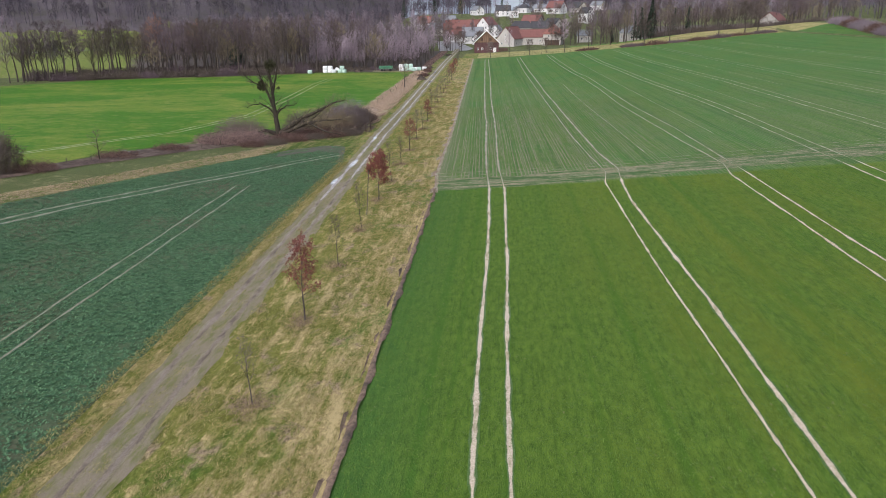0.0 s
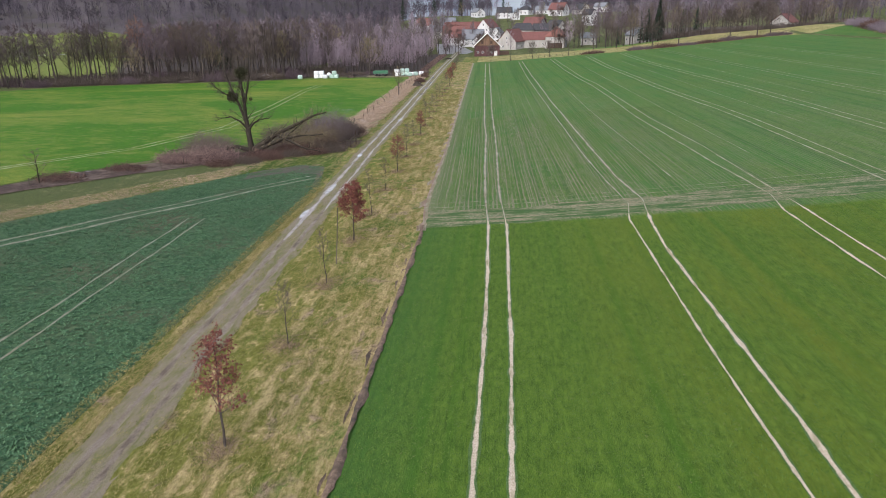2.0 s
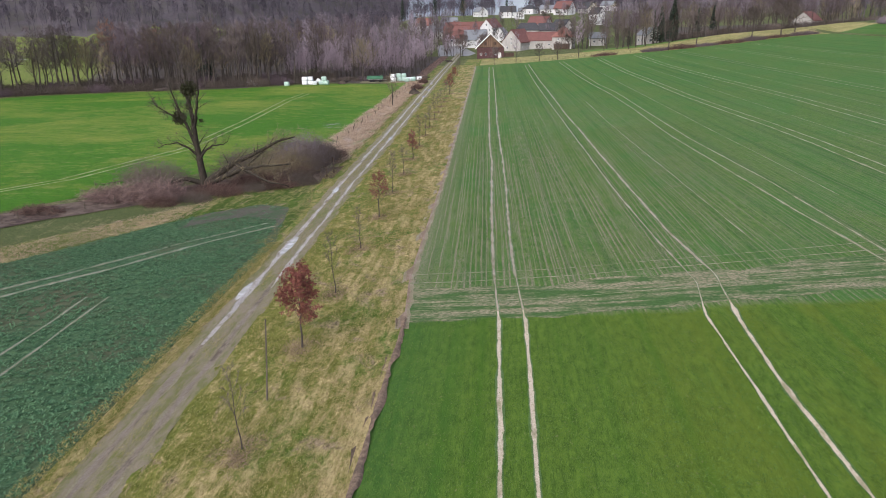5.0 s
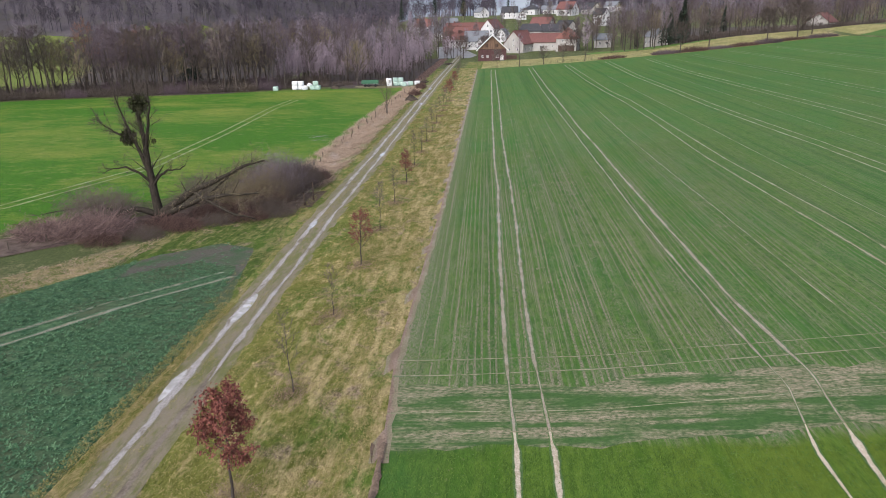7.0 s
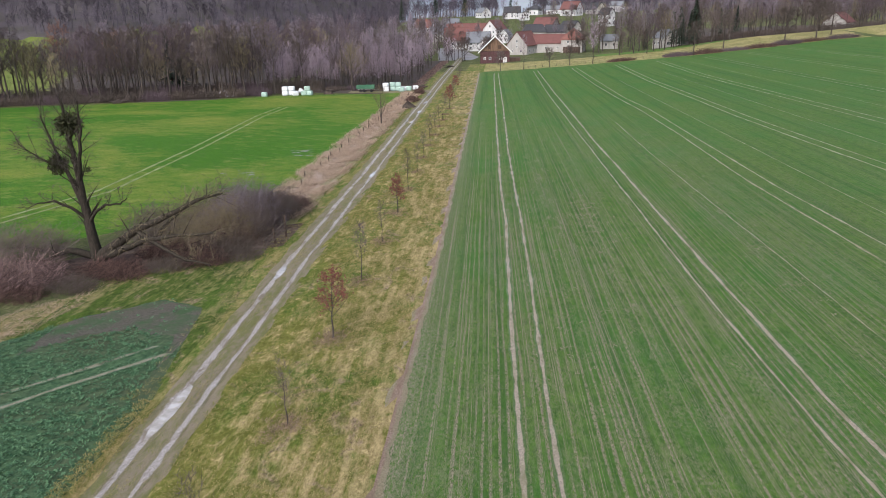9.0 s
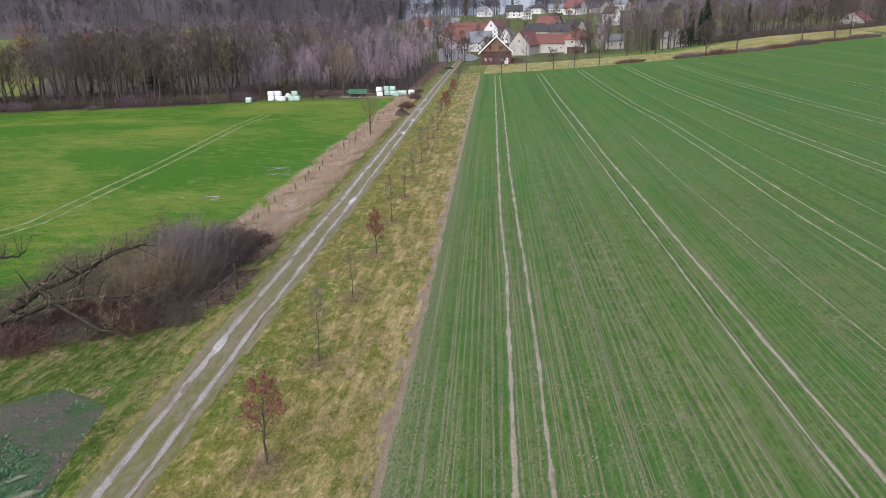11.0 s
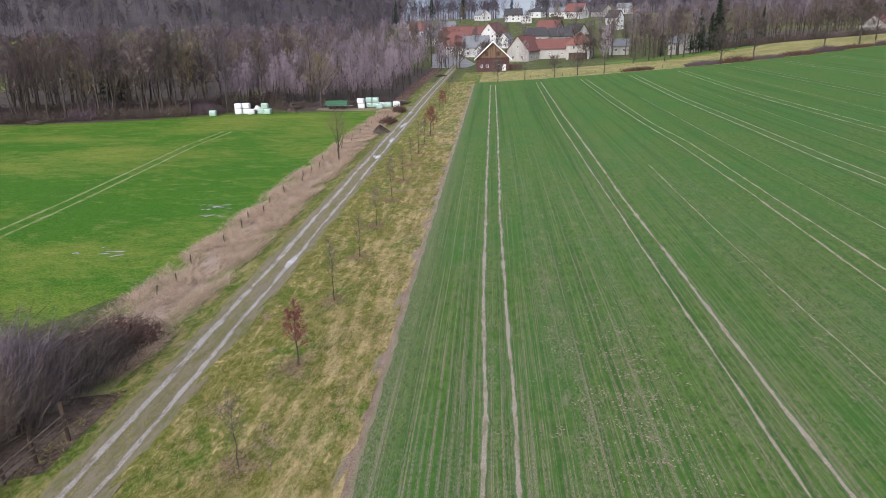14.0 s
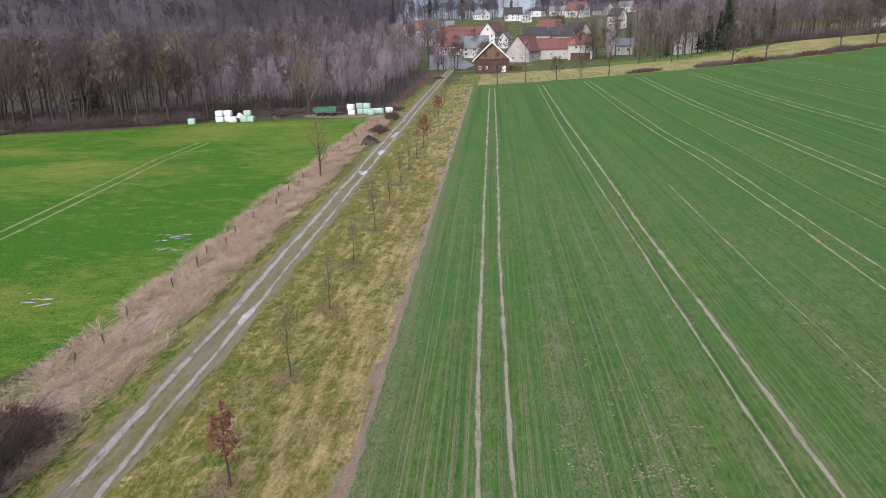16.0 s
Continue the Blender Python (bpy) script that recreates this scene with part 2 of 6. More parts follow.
def tiles(name, a, b, scale=5.0):
    m = Mat(name, 0.8, 0.25)
    n = m.noise(scale, 4, 0.7)
    w = m.node("ShaderNodeTexWave")
    w.bands_direction, w.inputs["Scale"].default_value = "Z", 1.4
    m.link(m.coords(), w.inputs["Vector"])
    col = m.mix(m.span(n, 0.3, 0.7), a, b)
    col = m.mix(m.span(w.outputs["Fac"], 0.0, 0.25, 0.35, 0.0), col, tuple(v * 0.4 for v in a))
    col = m.mix(m.span(m.noise(0.5, 4), 0.5, 0.7, 0, 0.5), col, tuple(v * 0.6 for v in b))
    return m.done(col, w.outputs["Fac"], 0.04)


def plaster(name, a):
    m = Mat(name, 0.9, 0.15)
    n = m.noise(0.7, 5, 0.65, (1, 1, 0.4))
    col = m.mix(m.span(n, 0.4, 0.75), a, tuple(v * 0.72 for v in a))
    return m.done(col, m.noise(20, 3), 0.01)


def planks(name, a, b):
    m = Mat(name, 0.85, 0.2)
    n = m.noise(1.0, 4, 0.6, (5, 5, 0.25))
    return m.done(m.mix(m.span(n, 0.35, 0.65), a, b), n, 0.02)


M_WHEAT = wheat_material()
M_GRASS = straw_grass("rough_grass", (0.085, 0.105, 0.038), (0.21, 0.19, 0.10), 0.4)
M_VERGE = verge_material("dry_verge_grass", (0.082, 0.092, 0.016), (0.195, 0.190, 0.048), (0.160, 0.124, 0.050), (0.385, 0.305, 0.150))
M_DRY = straw_grass("bleached_margin_grass", (0.105, 0.125, 0.032), (0.33, 0.265, 0.135), 0.5)
M_STRIP = verge_material("track_side_grass", (0.048, 0.085, 0.010), (0.130, 0.170, 0.032), (0.13, 0.125, 0.040), (0.28, 0.24, 0.10))
M_ORCHARD = straw_grass("yellow_orchard_grass", (0.22, 0.215, 0.075), (0.38, 0.32, 0.15), 0.6)
M_PASTURE = verge_material("valley_pasture", (0.075, 0.115, 0.016), (0.17, 0.20, 0.045), (0.15, 0.145, 0.05), (0.29, 0.27, 0.11))
M_TURF = verge_material("dark_turf", (0.028, 0.052, 0.008), (0.085, 0.125, 0.022), (0.085, 0.085, 0.028), (0.20, 0.18, 0.075))
M_LAWN = mottled("mown_lawn", (0.06, 0.14, 0.02), (0.10, 0.19, 0.03), 1.5, (0.13, 0.17, 0.04))
M_MEADOW = meadow_material()
M_RAPESOIL = mottled("rape_field_soil", (0.013, 0.046, 0.019), (0.078, 0.135, 0.064), 2.6, (0.075, 0.078, 0.045), 0.12, 0.9, 0.1)
M_SOILBAND = mottled("wet_bare_soil", (0.045, 0.042, 0.034), (0.125, 0.112, 0.09), 7.0, (0.045, 0.085, 0.035), 0.5, 0.8, 0.1)
M_FURROW = mottled("furrow_earth", (0.10, 0.07, 0.05), (0.23, 0.165, 0.12), 4.0, (0.06, 0.05, 0.04), 0.8, 0.9, 0.12)
M_HEADLAND = headland_material()
M_TRACK = track_material()
M_RUT = rut_material("pale_wet_clay", (0.19, 0.168, 0.150), (0.42, 0.39, 0.37), (0.15, 0.125, 0.09), (0.095, 0.088, 0.04), (0.20, 0.175, 0.095))
M_MUDRUT = rut_material("dark_mud", (0.12, 0.095, 0.07), (0.22, 0.18, 0.14), (0.09, 0.07, 0.05), (0.12, 0.105, 0.06), (0.22, 0.19, 0.115))
M_TRAM = rut_material("bare_sandy_soil", (0.36, 0.29, 0.205), (0.58, 0.49, 0.38), (0.24, 0.21, 0.12), (0.035, 0.085, 0.014), (0.085, 0.145, 0.035))
M_TRAMFAR = rut_material("thin_sandy_soil", (0.19, 0.17, 0.10), (0.33, 0.28, 0.19), (0.11, 0.14, 0.05), (0.045, 0.085, 0.024), (0.095, 0.145, 0.045))
M_RAPETRAM = rut_material("pale_rape_wheel_mark", (0.12, 0.115, 0.075), (0.27, 0.245, 0.18), (0.12, 0.13, 0.075), (0.025, 0.075, 0.03), (0.07, 0.13, 0.06))
M_MEADOWRUT = rut_material("worn_meadow_mark", (0.13, 0.155, 0.045), (0.24, 0.24, 0.115), (0.09, 0.14, 0.025), (0.05, 0.11, 0.012), (0.11, 0.17, 0.025))
M_EDGE = rut_material("crumbled_field_edge", (0.115, 0.074, 0.054), (0.30, 0.215, 0.16), (0.16, 0.112, 0.078), (0.13, 0.115, 0.065), (0.25, 0.21, 0.135))
M_HEAD = M_TRAMFAR
M_REEDS = rut_material("flattened_reeds", (0.20, 0.148, 0.112), (0.47, 0.37, 0.29), (0.125, 0.088, 0.068), (0.10, 0.135, 0.03), (0.25, 0.22, 0.10))
M_TRAMMID = rut_material("worn_sandy_soil", (0.20, 0.165, 0.12), (0.37, 0.31, 0.24), (0.17, 0.16, 0.09), (0.040, 0.085, 0.022), (0.095, 0.145, 0.045))
M_FLECK = by_piece("dry_soil_flecks", (0.15, 0.13, 0.085), (0.36, 0.31, 0.235), 0.9, 0.1)
M_HEDGESOIL = mottled("dark_hedge_soil", (0.035, 0.024, 0.020), (0.105, 0.075, 0.062), 3.0, (0.15, 0.115, 0.09), 0.5, 0.95, 0.2)
M_FARWOOD = mottled("far_wood_floor", (0.060, 0.052, 0.057), (0.110, 0.094, 0.103), 0.5, (0.070, 0.064, 0.055), 0.05)
M_LITTER = mottled("woodland_leaf_litter", (0.042, 0.033, 0.031), (0.10, 0.080, 0.074), 2.0, (0.06, 0.055, 0.038), 0.06)
# far hills: the pale blue of the air in between is put into the colour
M_FARHAZE = mottled("haze_tinted_far_hills", (0.165, 0.19, 0.235), (0.24, 0.27, 0.32), 0.03, (0.31, 0.35, 0.37), 0.005)
M_ASPHALT = mottled("wet_asphalt", (0.13, 0.125, 0.125), (0.19, 0.185, 0.185), 3.0, (0.24, 0.24, 0.245), 0.15, 0.5, 0.01, 0.4)
M_BARK = bark("grey_brown_bark", (0.038, 0.031, 0.027), (0.105, 0.088, 0.078))
M_DARKBARK = bark("dark_wet_bark", (0.020, 0.017, 0.013), (0.060, 0.050, 0.040))
# these two twig colours carry some added blue for distance haze
M_TWIG = twigs("purple_brown_twigs", (0.128, 0.104, 0.126), (0.198, 0.165, 0.190))
M_TWIG_MAUVE = twigs("mauve_young_twigs", (0.215, 0.168, 0.196), (0.31, 0.25, 0.285))
M_TWIG_PURPLE = twigs("dark_purple_twigs", (0.062, 0.044, 0.050), (0.105, 0.078, 0.088))
M_TWIG_RUSSET = twigs("orange_russet_twigs", (0.21, 0.105, 0.068), (0.29, 0.155, 0.105))
M_TWIG_RED = twigs("russet_twigs", (0.14, 0.066, 0.045), (0.19, 0.095, 0.065))
M_TWIG_OLIVE = twigs("olive_twigs", (0.16, 0.130, 0.070), (0.23, 0.19, 0.105))
M_TWIG_GREY = twigs("grey_brown_twigs", (0.075, 0.062, 0.05), (0.125, 0.10, 0.082))
M_TWIG_DARK = twigs("dark_willow_twigs", (0.05, 0.041, 0.030), (0.085, 0.068, 0.048))
# bark and twig tones shifted to blue, imitating haze over the slope
M_HILLWOOD = by_piece("bare_hillside_wood", (0.050, 0.045, 0.055), (0.175, 0.152, 0.180), 0.95, 0.05, 0.3)
M_PINK = by_piece("bleached_bramble_mound", (0.060, 0.038, 0.036), (0.36, 0.255, 0.235), 0.9, 0.1)
M_BRAMBLE = by_piece("dead_bramble_stems", (0.028, 0.017, 0.015), (0.205, 0.132, 0.112), 0.9, 0.1)
M_LEAF = by_piece("russet_oak_leaves", (0.105, 0.030, 0.028), (0.25, 0.095, 0.07), 0.75, 0.2)
M_CONIFER = by_piece("dark_conifer_needles", (0.018, 0.032, 0.02), (0.04, 0.06, 0.035), 0.8, 0.2)
M_MISTLE = by_piece("dark_mistletoe", (0.028, 0.032, 0.014), (0.065, 0.065, 0.03), 0.8, 0.2)
M_BLADE = by_piece("wheat_blades", (0.045, 0.100, 0.012), (0.110, 0.180, 0.026), 0.7, 0.2)
M_RAPE = by_piece("rape_leaves", (0.018, 0.070, 0.026), (0.112, 0.208, 0.100), 0.6, 0.3)
M_DEAD = by_piece("dead_brown_grass", (0.12, 0.082, 0.052), (0.36, 0.27, 0.185), 0.9, 0.1)
M_TUFT = by_piece("dry_grass_tufts", (0.085, 0.105, 0.016), (0.42, 0.34, 0.16), 0.9, 0.1)
M_STRAW = by_piece("bleached_reed_stems", (0.25, 0.175, 0.125), (0.58, 0.45, 0.33), 0.9, 0.1)
M_WHITE = plaster("white_render", (0.56, 0.56, 0.56))
M_CREAM = plaster("cream_render", (0.38, 0.365, 0.34))
M_GREYWALL = plaster("grey_stone_render", (0.36, 0.35, 0.33))
M_ROOFRED = tiles("red_clay_tiles", (0.125, 0.055, 0.050), (0.19, 0.088, 0.076))
M_ROOFORANGE = tiles("orange_clay_tiles", (0.18, 0.080, 0.066), (0.25, 0.115, 0.092))
M_ROOFDARK = tiles("dark_slate_tiles", (0.035, 0.035, 0.04), (0.07, 0.068, 0.072))
M_ROOFGREY = tiles("grey_tiles", (0.14, 0.15, 0.165), (0.21, 0.22, 0.235))
M_PLANKBROWN = planks("weathered_brown_boards", (0.10, 0.062, 0.042), (0.19, 0.125, 0.085))
M_PLANKRED = planks("dark_red_boards", (0.06, 0.030, 0.032), (0.105, 0.055, 0.054))
M_TIMBER = planks("dark_timber", (0.045, 0.03, 0.022), (0.09, 0.06, 0.045))
M_OLDPOST = planks("grey_weathered_wood", (0.055, 0.045, 0.036), (0.12, 0.10, 0.08))
M_FRAME = Mat("white_window_paint", 0.5, 0.3).done((0.62, 0.62, 0.60))
M_PANE = Mat("dark_window_glass", 0.08, 0.5).done((0.03, 0.035, 0.045))
M_SOLAR = Mat("solar_glass", 0.15, 0.5).done((0.10, 0.16, 0.23))
M_WRAPW = mottled("white_bale_film", (0.56, 0.58, 0.60), (0.68, 0.69, 0.70), 1.5, (0.55, 0.57, 0.58), 0.8, 0.35, 0.03, 0.4)
M_WRAPG = mottled("pale_green_bale_film", (0.26, 0.37, 0.32), (0.36, 0.48, 0.42), 1.5, (0.30, 0.42, 0.36), 0.8, 0.35, 0.03, 0.4)
M_TRAILER = mottled("faded_green_paint", (0.02, 0.10, 0.055), (0.035, 0.14, 0.075), 2.0, (0.06, 0.13, 0.08), 0.8, 0.5, 0.01, 0.4)
M_RUBBER = mottled("black_rubber", (0.02, 0.02, 0.02), (0.035, 0.035, 0.035), 5.0)
M_METAL = Mat("grey_steel", 0.45, 0.5, 0.8).done((0.35, 0.35, 0.36))
M_TEAL = mottled("teal_sheet_metal", (0.06, 0.30, 0.29), (0.09, 0.36, 0.34), 2.0)
M_TARP = mottled("grey_tarpaulin", (0.38, 0.39, 0.42), (0.55, 0.56, 0.60), 1.0, (0.25, 0.25, 0.26), 0.4, 0.4, 0.05, 0.4)
M_COMPOST = mottled("dark_compost", (0.025, 0.02, 0.017), (0.07, 0.055, 0.045), 4.0, (0.10, 0.08, 0.06), 0.6, 0.95, 0.1)


def water_material():
    m = Mat("puddle_water", 0.08, 0.5)
    return m.done(m.mix(m.span(m.noise(1.5, 4), 0.4, 0.65), (0.30, 0.28, 0.25), (0.46, 0.44, 0.42)))


M_WATER = water_material()


# ---- the lie of the land ----
def ss(a, b, v):
    t = np.clip((np.asarray(v, float) - a) / (b - a), 0, 1)
    return t * t * (3 - 2 * t)


def land(x, y):
    """Height of the ground: a level valley floor, a field that rises gently to one side, wooded slopes behind."""
    x, y = np.asarray(x, float), np.asarray(y, float)
    side = 6 * np.log1p(np.exp(np.clip((np.minimum(x, 170) + 8) / 6, -40, 40)))
    z = -1.1 + 0.075 * side * (1 - 0.8 * ss(330, 470, y))
    z = z - 0.7 * np.exp(-((x + 36) / 14) ** 2) * (1 - ss(240, 300, y))
    z = z + 20 * ss(400, 680, y) * ss(-170, -60, x)
    z = z + 3.0 * ss(131, 150, x) * (1 - ss(300, 380, y))
    z = z + 2.6 * ss(55, 110, x) * ss(322, 365, y) * (1 - ss(430, 540, y))
    start = np.interp(x, [-900, -600, -300, -240, -100, -20, 60, 200, 400], [330, 380, 480, 560, 900, 1250, 1050, 900, 640])
    z = z + 85 * ss(0, 400, y - start)
    z = z + 95 * ss(1250, 2300, y + 0.25 * np.abs(x - 60))
    return z


def zed(x, y):
    return float(land(x, y))


def mesh_of(name, verts, faces, mats, smooth=False):
    me = bpy.data.meshes.new(name)
    me.from_pydata([tuple(map(float, v)) for v in verts] if not isinstance(verts, np.ndarray) else verts.tolist(), [],
                   faces if not isinstance(faces, np.ndarray) else faces.tolist())
    for m in mats if isinstance(mats, (list, tuple)) else [mats]:
        me.materials.append(m)
    if smooth:
        me.polygons.foreach_set("use_smooth", [True] * len(me.polygons))
    return me


def part(name, data, parent, label=""):
    ob = new(name, data)
    ob.parent = parent
    return tagged(ob, label)


def empty(name, m, label, category, group=""):
    ob = new(name)
    ob.empty_display_size = 0.3
    ob.matrix_basis = m
    return tagged(ob, label, category, group)


def grid_sheet(name, P, mats, uv=None, pick=None):
    """A sheet over an n x m array of points."""
    n, k = P.shape[:2]
    i = np.arange(n * k).reshape(n, k)
    f = np.stack([i[:-1, :-1], i[:-1, 1:], i[1:, 1:], i[1:, :-1]], -1).reshape(-1, 4)
    me = mesh_of(name, P.reshape(-1, 3), f, mats, True)
    if uv is not None:
        layer = me.uv_layers.new(name="rows")
        layer.data.foreach_set("uv", uv.reshape(-1, 2)[f.reshape(-1)].astype(np.float32).ravel())
    if pick is not None:
        c = P.reshape(-1, 3)[f].mean(1)
        me.polygons.foreach_set("material_index", pick(c[:, 0], c[:, 1]).astype(np.int32))
    return new(name, me)


def wob(v, seed, amp, freq):
    v = np.asarray(v, float)
    return amp * (np.sin(v * freq + seed) + 0.6 * np.sin(v * freq * 2.3 + seed * 1.7) + 0.4 * np.sin(v * freq * 5.1 + seed * 2.9)) / 2


def ribbon(name, ys, left, right, cols, lift, mat, rows_uv=None, relief=None):
    """A sheet that runs along y between two edges and lies on the land."""
    t = np.linspace(0, 1, cols)[None, :]
    X = np.asarray(left)[:, None] * (1 - t) + np.asarray(right)[:, None] * t
    Y = np.repeat(np.asarray(ys, float)[:, None], cols, 1)
    Z = land(X, Y) + lift
    if relief is not None:
        Z = Z + relief(X, Y)
    uv = np.stack([np.repeat(t, len(Y), 0), Y], -1) if rows_uv is None else np.stack([X - rows_uv(Y), Y], -1)
    return grid_sheet(name, np.stack([X, Y, Z], -1), mat, uv)


def across(name, xs, low, high, rows, lift, mat):
    t = np.linspace(0, 1, rows)[:, None]
    Y = np.asarray(low)[None, :] * (1 - t) + np.asarray(high)[None, :] * t
    X = np.repeat(np.asarray(xs, float)[None, :], rows, 0)
    return grid_sheet(name, np.stack([X, Y, land(X, Y) + lift], -1), mat, np.stack([np.repeat(t, len(xs), 1), X], -1))


def track_x(y):
    return np.interp(y, [-60, 10, 71, 110, 150, 210, 272, 409], [-16.6, -17.8, -18.8, -19.7, -20.1, -21.1, -21.9, -23.0])


def verge_x(y):
    return np.interp(y, [-60, 64, 74, 110, 150, 300, 330], [-6.4, -6.4, -7.2, -7.4, -8.1, -10.4, -11.0])


def row_drift(y):
    return np.interp(y, [-60, 65, 125, 300, 400], [0.0, 0.0, -1.35, -4.8, -6.8])


def field_end(x):
    return np.interp(x, [-12, 31, 67, 95, 115, 146], [322, 315, 313, 319, 327, 322])


def rape_top(x):
    return np.interp(x, [-110, -75, -57, -41, -33, -28, -24, -21.4], [-20, 34, 59, 85.3, 97.0, 100.0, 98.0, 84.0])


xs = np.unique(np.r_[-3200, -2200, -1500, np.arange(-1100, -200, 30), np.arange(-200, 176, 5), np.arange(180, 900, 30), 1200, 1800, 2600, 3400])
ys = np.unique(np.r_[-2500, -1200, -500, -200, np.arange(-80, 400, 5), np.arange(400, 760, 10), np.arange(760, 1400, 25), np.arange(1400, 2700, 60), 3300, 4200])
GX, GY = np.meshgrid(xs, ys)


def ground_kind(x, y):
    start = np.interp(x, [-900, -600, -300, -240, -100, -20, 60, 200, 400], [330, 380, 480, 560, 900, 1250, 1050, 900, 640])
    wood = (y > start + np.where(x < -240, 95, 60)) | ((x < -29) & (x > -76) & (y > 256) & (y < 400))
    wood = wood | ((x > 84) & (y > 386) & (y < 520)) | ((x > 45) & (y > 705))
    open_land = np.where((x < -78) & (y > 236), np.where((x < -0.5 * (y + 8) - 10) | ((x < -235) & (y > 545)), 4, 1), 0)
    # kind 2 is the far land coloured as if seen through haze
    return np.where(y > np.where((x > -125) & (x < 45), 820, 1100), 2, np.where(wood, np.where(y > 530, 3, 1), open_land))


tagged(grid_sheet("ground", np.stack([GX, GY, land(GX, GY)], -1), [M_GRASS, M_LITTER, M_FARHAZE, M_FARWOOD, M_PASTURE], pick=ground_kind),
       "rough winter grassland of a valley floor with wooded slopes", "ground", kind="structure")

# the wheat field and what is pressed into it
field_ys = np.arange(-60, 312.5, 2.5)
tagged(ribbon("wheat_field", field_ys, verge_x(field_ys) + wob(field_ys, 1, 0.25, 0.7), np.interp(field_ys, [-60, 240, 320], [132, 132, 146]),
              60, 0.05, M_WHEAT, row_drift), "green winter wheat field sown in fine rows", "field", kind="structure")
fx = np.linspace(-11.5, 146, 80)
cap = across("wheat_field_end", fx, np.full(80, 309.0), field_end(fx) + wob(fx, 2, 0.6, 0.3), 6, 0.06, M_WHEAT)
lay = cap.data.uv_layers[0]
co = np.empty(len(cap.data.vertices) * 3)
cap.data.vertices.foreach_get("co", co)
co = co.reshape(-1, 3)
vi = np.empty(len(cap.data.loops), np.int32)
cap.data.loops.foreach_get("vertex_index", vi)
lay.data.foreach_set("uv", np.stack([co[vi, 0] - row_drift(co[vi, 1]), co[vi, 1]], -1).astype(np.float32).ravel())
tagged(cap, "far end of the green wheat field", "field", kind="structure")


def line(*knots):
    ys_, xs_ = zip(*knots)
    return lambda y: np.interp(y, ys_, xs_)


WHEELS = [
    (line((-60, .3), (10, .08), (20, .02), (33, .2), (43, .28), (64, .2), (74, -.3), (84, -.6), (118, -1.08), (132, -1.6), (164, -2.3), (225, -3.4), (303, -4.8)), .30),
    (line((-60, 1.7), (10, 1.81), (24, 1.73), (40, 1.97), (64, 1.92), (74, 1.35), (84, 1.07), (119, .5), (131, .05), (156, -.6), (209, -1.42), (303, -3.25)), .27),
    (line((-60, 14.3), (20, 13.8), (40, 13.42), (64, 13.5), (70, 14.35), (80, 13.6), (91, 13.05), (105, 12.6), (124, 12.15), (160, 11.3), (196, 10.5), (231, 9.8), (300, 9.2)), .17),
    (line((-60, 15.6), (30, 15.36), (57, 14.95), (64, 15.3), (71, 16.0), (81, 15.1), (100, 14.4), (123, 13.75), (141, 13.3), (161, 12.7), (196, 12.2), (230, 11.5), (300, 10.7)), .27),
    (line((-60, 27.8), (64, 27.45), (70, 28.3), (85, 27.3), (101, 26.7), (127, 25.55), (160, 25.5), (186, 25.1), (210, 24.0), (240, 23.0), (300, 22.4)), .22),
    (line((-60, 29.6), (64, 29.3), (74, 29.2), (96, 28.9), (126, 27.45), (143, 27.2), (190, 26.7), (210, 25.3), (244, 24.8), (300, 24.0)), .20),
    (line((-60, 40.3), (115, 40.4), (131, 40.0), (150, 38.9), (172, 37.9), (200, 37.4), (240, 36.3), (300, 36.8)), .24),
    (line((-60, 42.0), (115, 42.0), (131, 41.5), (150, 40.4), (172, 39.4), (200, 38.9), (240, 37.9), (300, 38.4)), .22),
    (line((-60, 55.0), (155, 53.2), (195, 51.6), (223, 50.6), (245, 50.0), (300, 50.8)), .22),
    (line((-60, 56.8), (155, 55.0), (195, 53.3), (223, 52.3), (245, 51.7), (300, 52.5)), .20)]
for x0 in (70.5, 84.6, 99.6):
    for off, wd in ((0, .16), (1.9, .14)):
        WHEELS.append((line((-60, x0 + off), (65, x0 + off), (135, x0 + off - 1.6), (300, x0 + off - 4.2)), wd))


def tramline(at, y0, y1, seed, width, mat):
    """One bare wheel mark, a little sunk and of uneven width."""
    y = np.arange(y0, y1, 0.8)
    c = at(y) + wob(y, seed, 0.05, 0.17) + wob(y, seed * 1.3, 0.02, 0.9)
    w = width * 0.75 * (1 + wob(y, seed * 2.1, 0.35, 0.5) + wob(y, seed * 3.3, 0.3, 1.9)) * np.where((y > 65.5) & (y < 72.5), 0.55, 1.0)
    ob = ribbon("tramline", y, c - w, c + w, 5, 0.078, mat)
    return tagged(ob, "bare sandy wheel mark through the young wheat", "tramline", "tramlines", "structure")


for k, (at, wd) in enumerate(WHEELS):
    end = float(field_end(at(300.0))) - 11
    tramline(at, -60, 66.5, 3.1 * k, wd, M_TRAM)
    tramline(at, 66.5, end, 3.1 * k, wd, M_TRAMFAR if k > 3 else M_TRAMMID)
# single fainter marks between them
for at, y0, y1, wd in ((line((78, 21.0), (120, 19.6), (145, 18.8), (180, 18.4)), 78, 178, .12), (line((60, 33.5), (135, 31.9), (300, 29.3)), 90, 250, .09),
                       (line((60, 48), (135, 46.4), (300, 43.8)), 110, 260, .09), (line((60, 62.5), (135, 60.9), (300, 58.3)), 140, 290, .10)):
    tramline(at, y0, y1, y0 * .7 + wd * 90, wd, M_TRAMFAR)
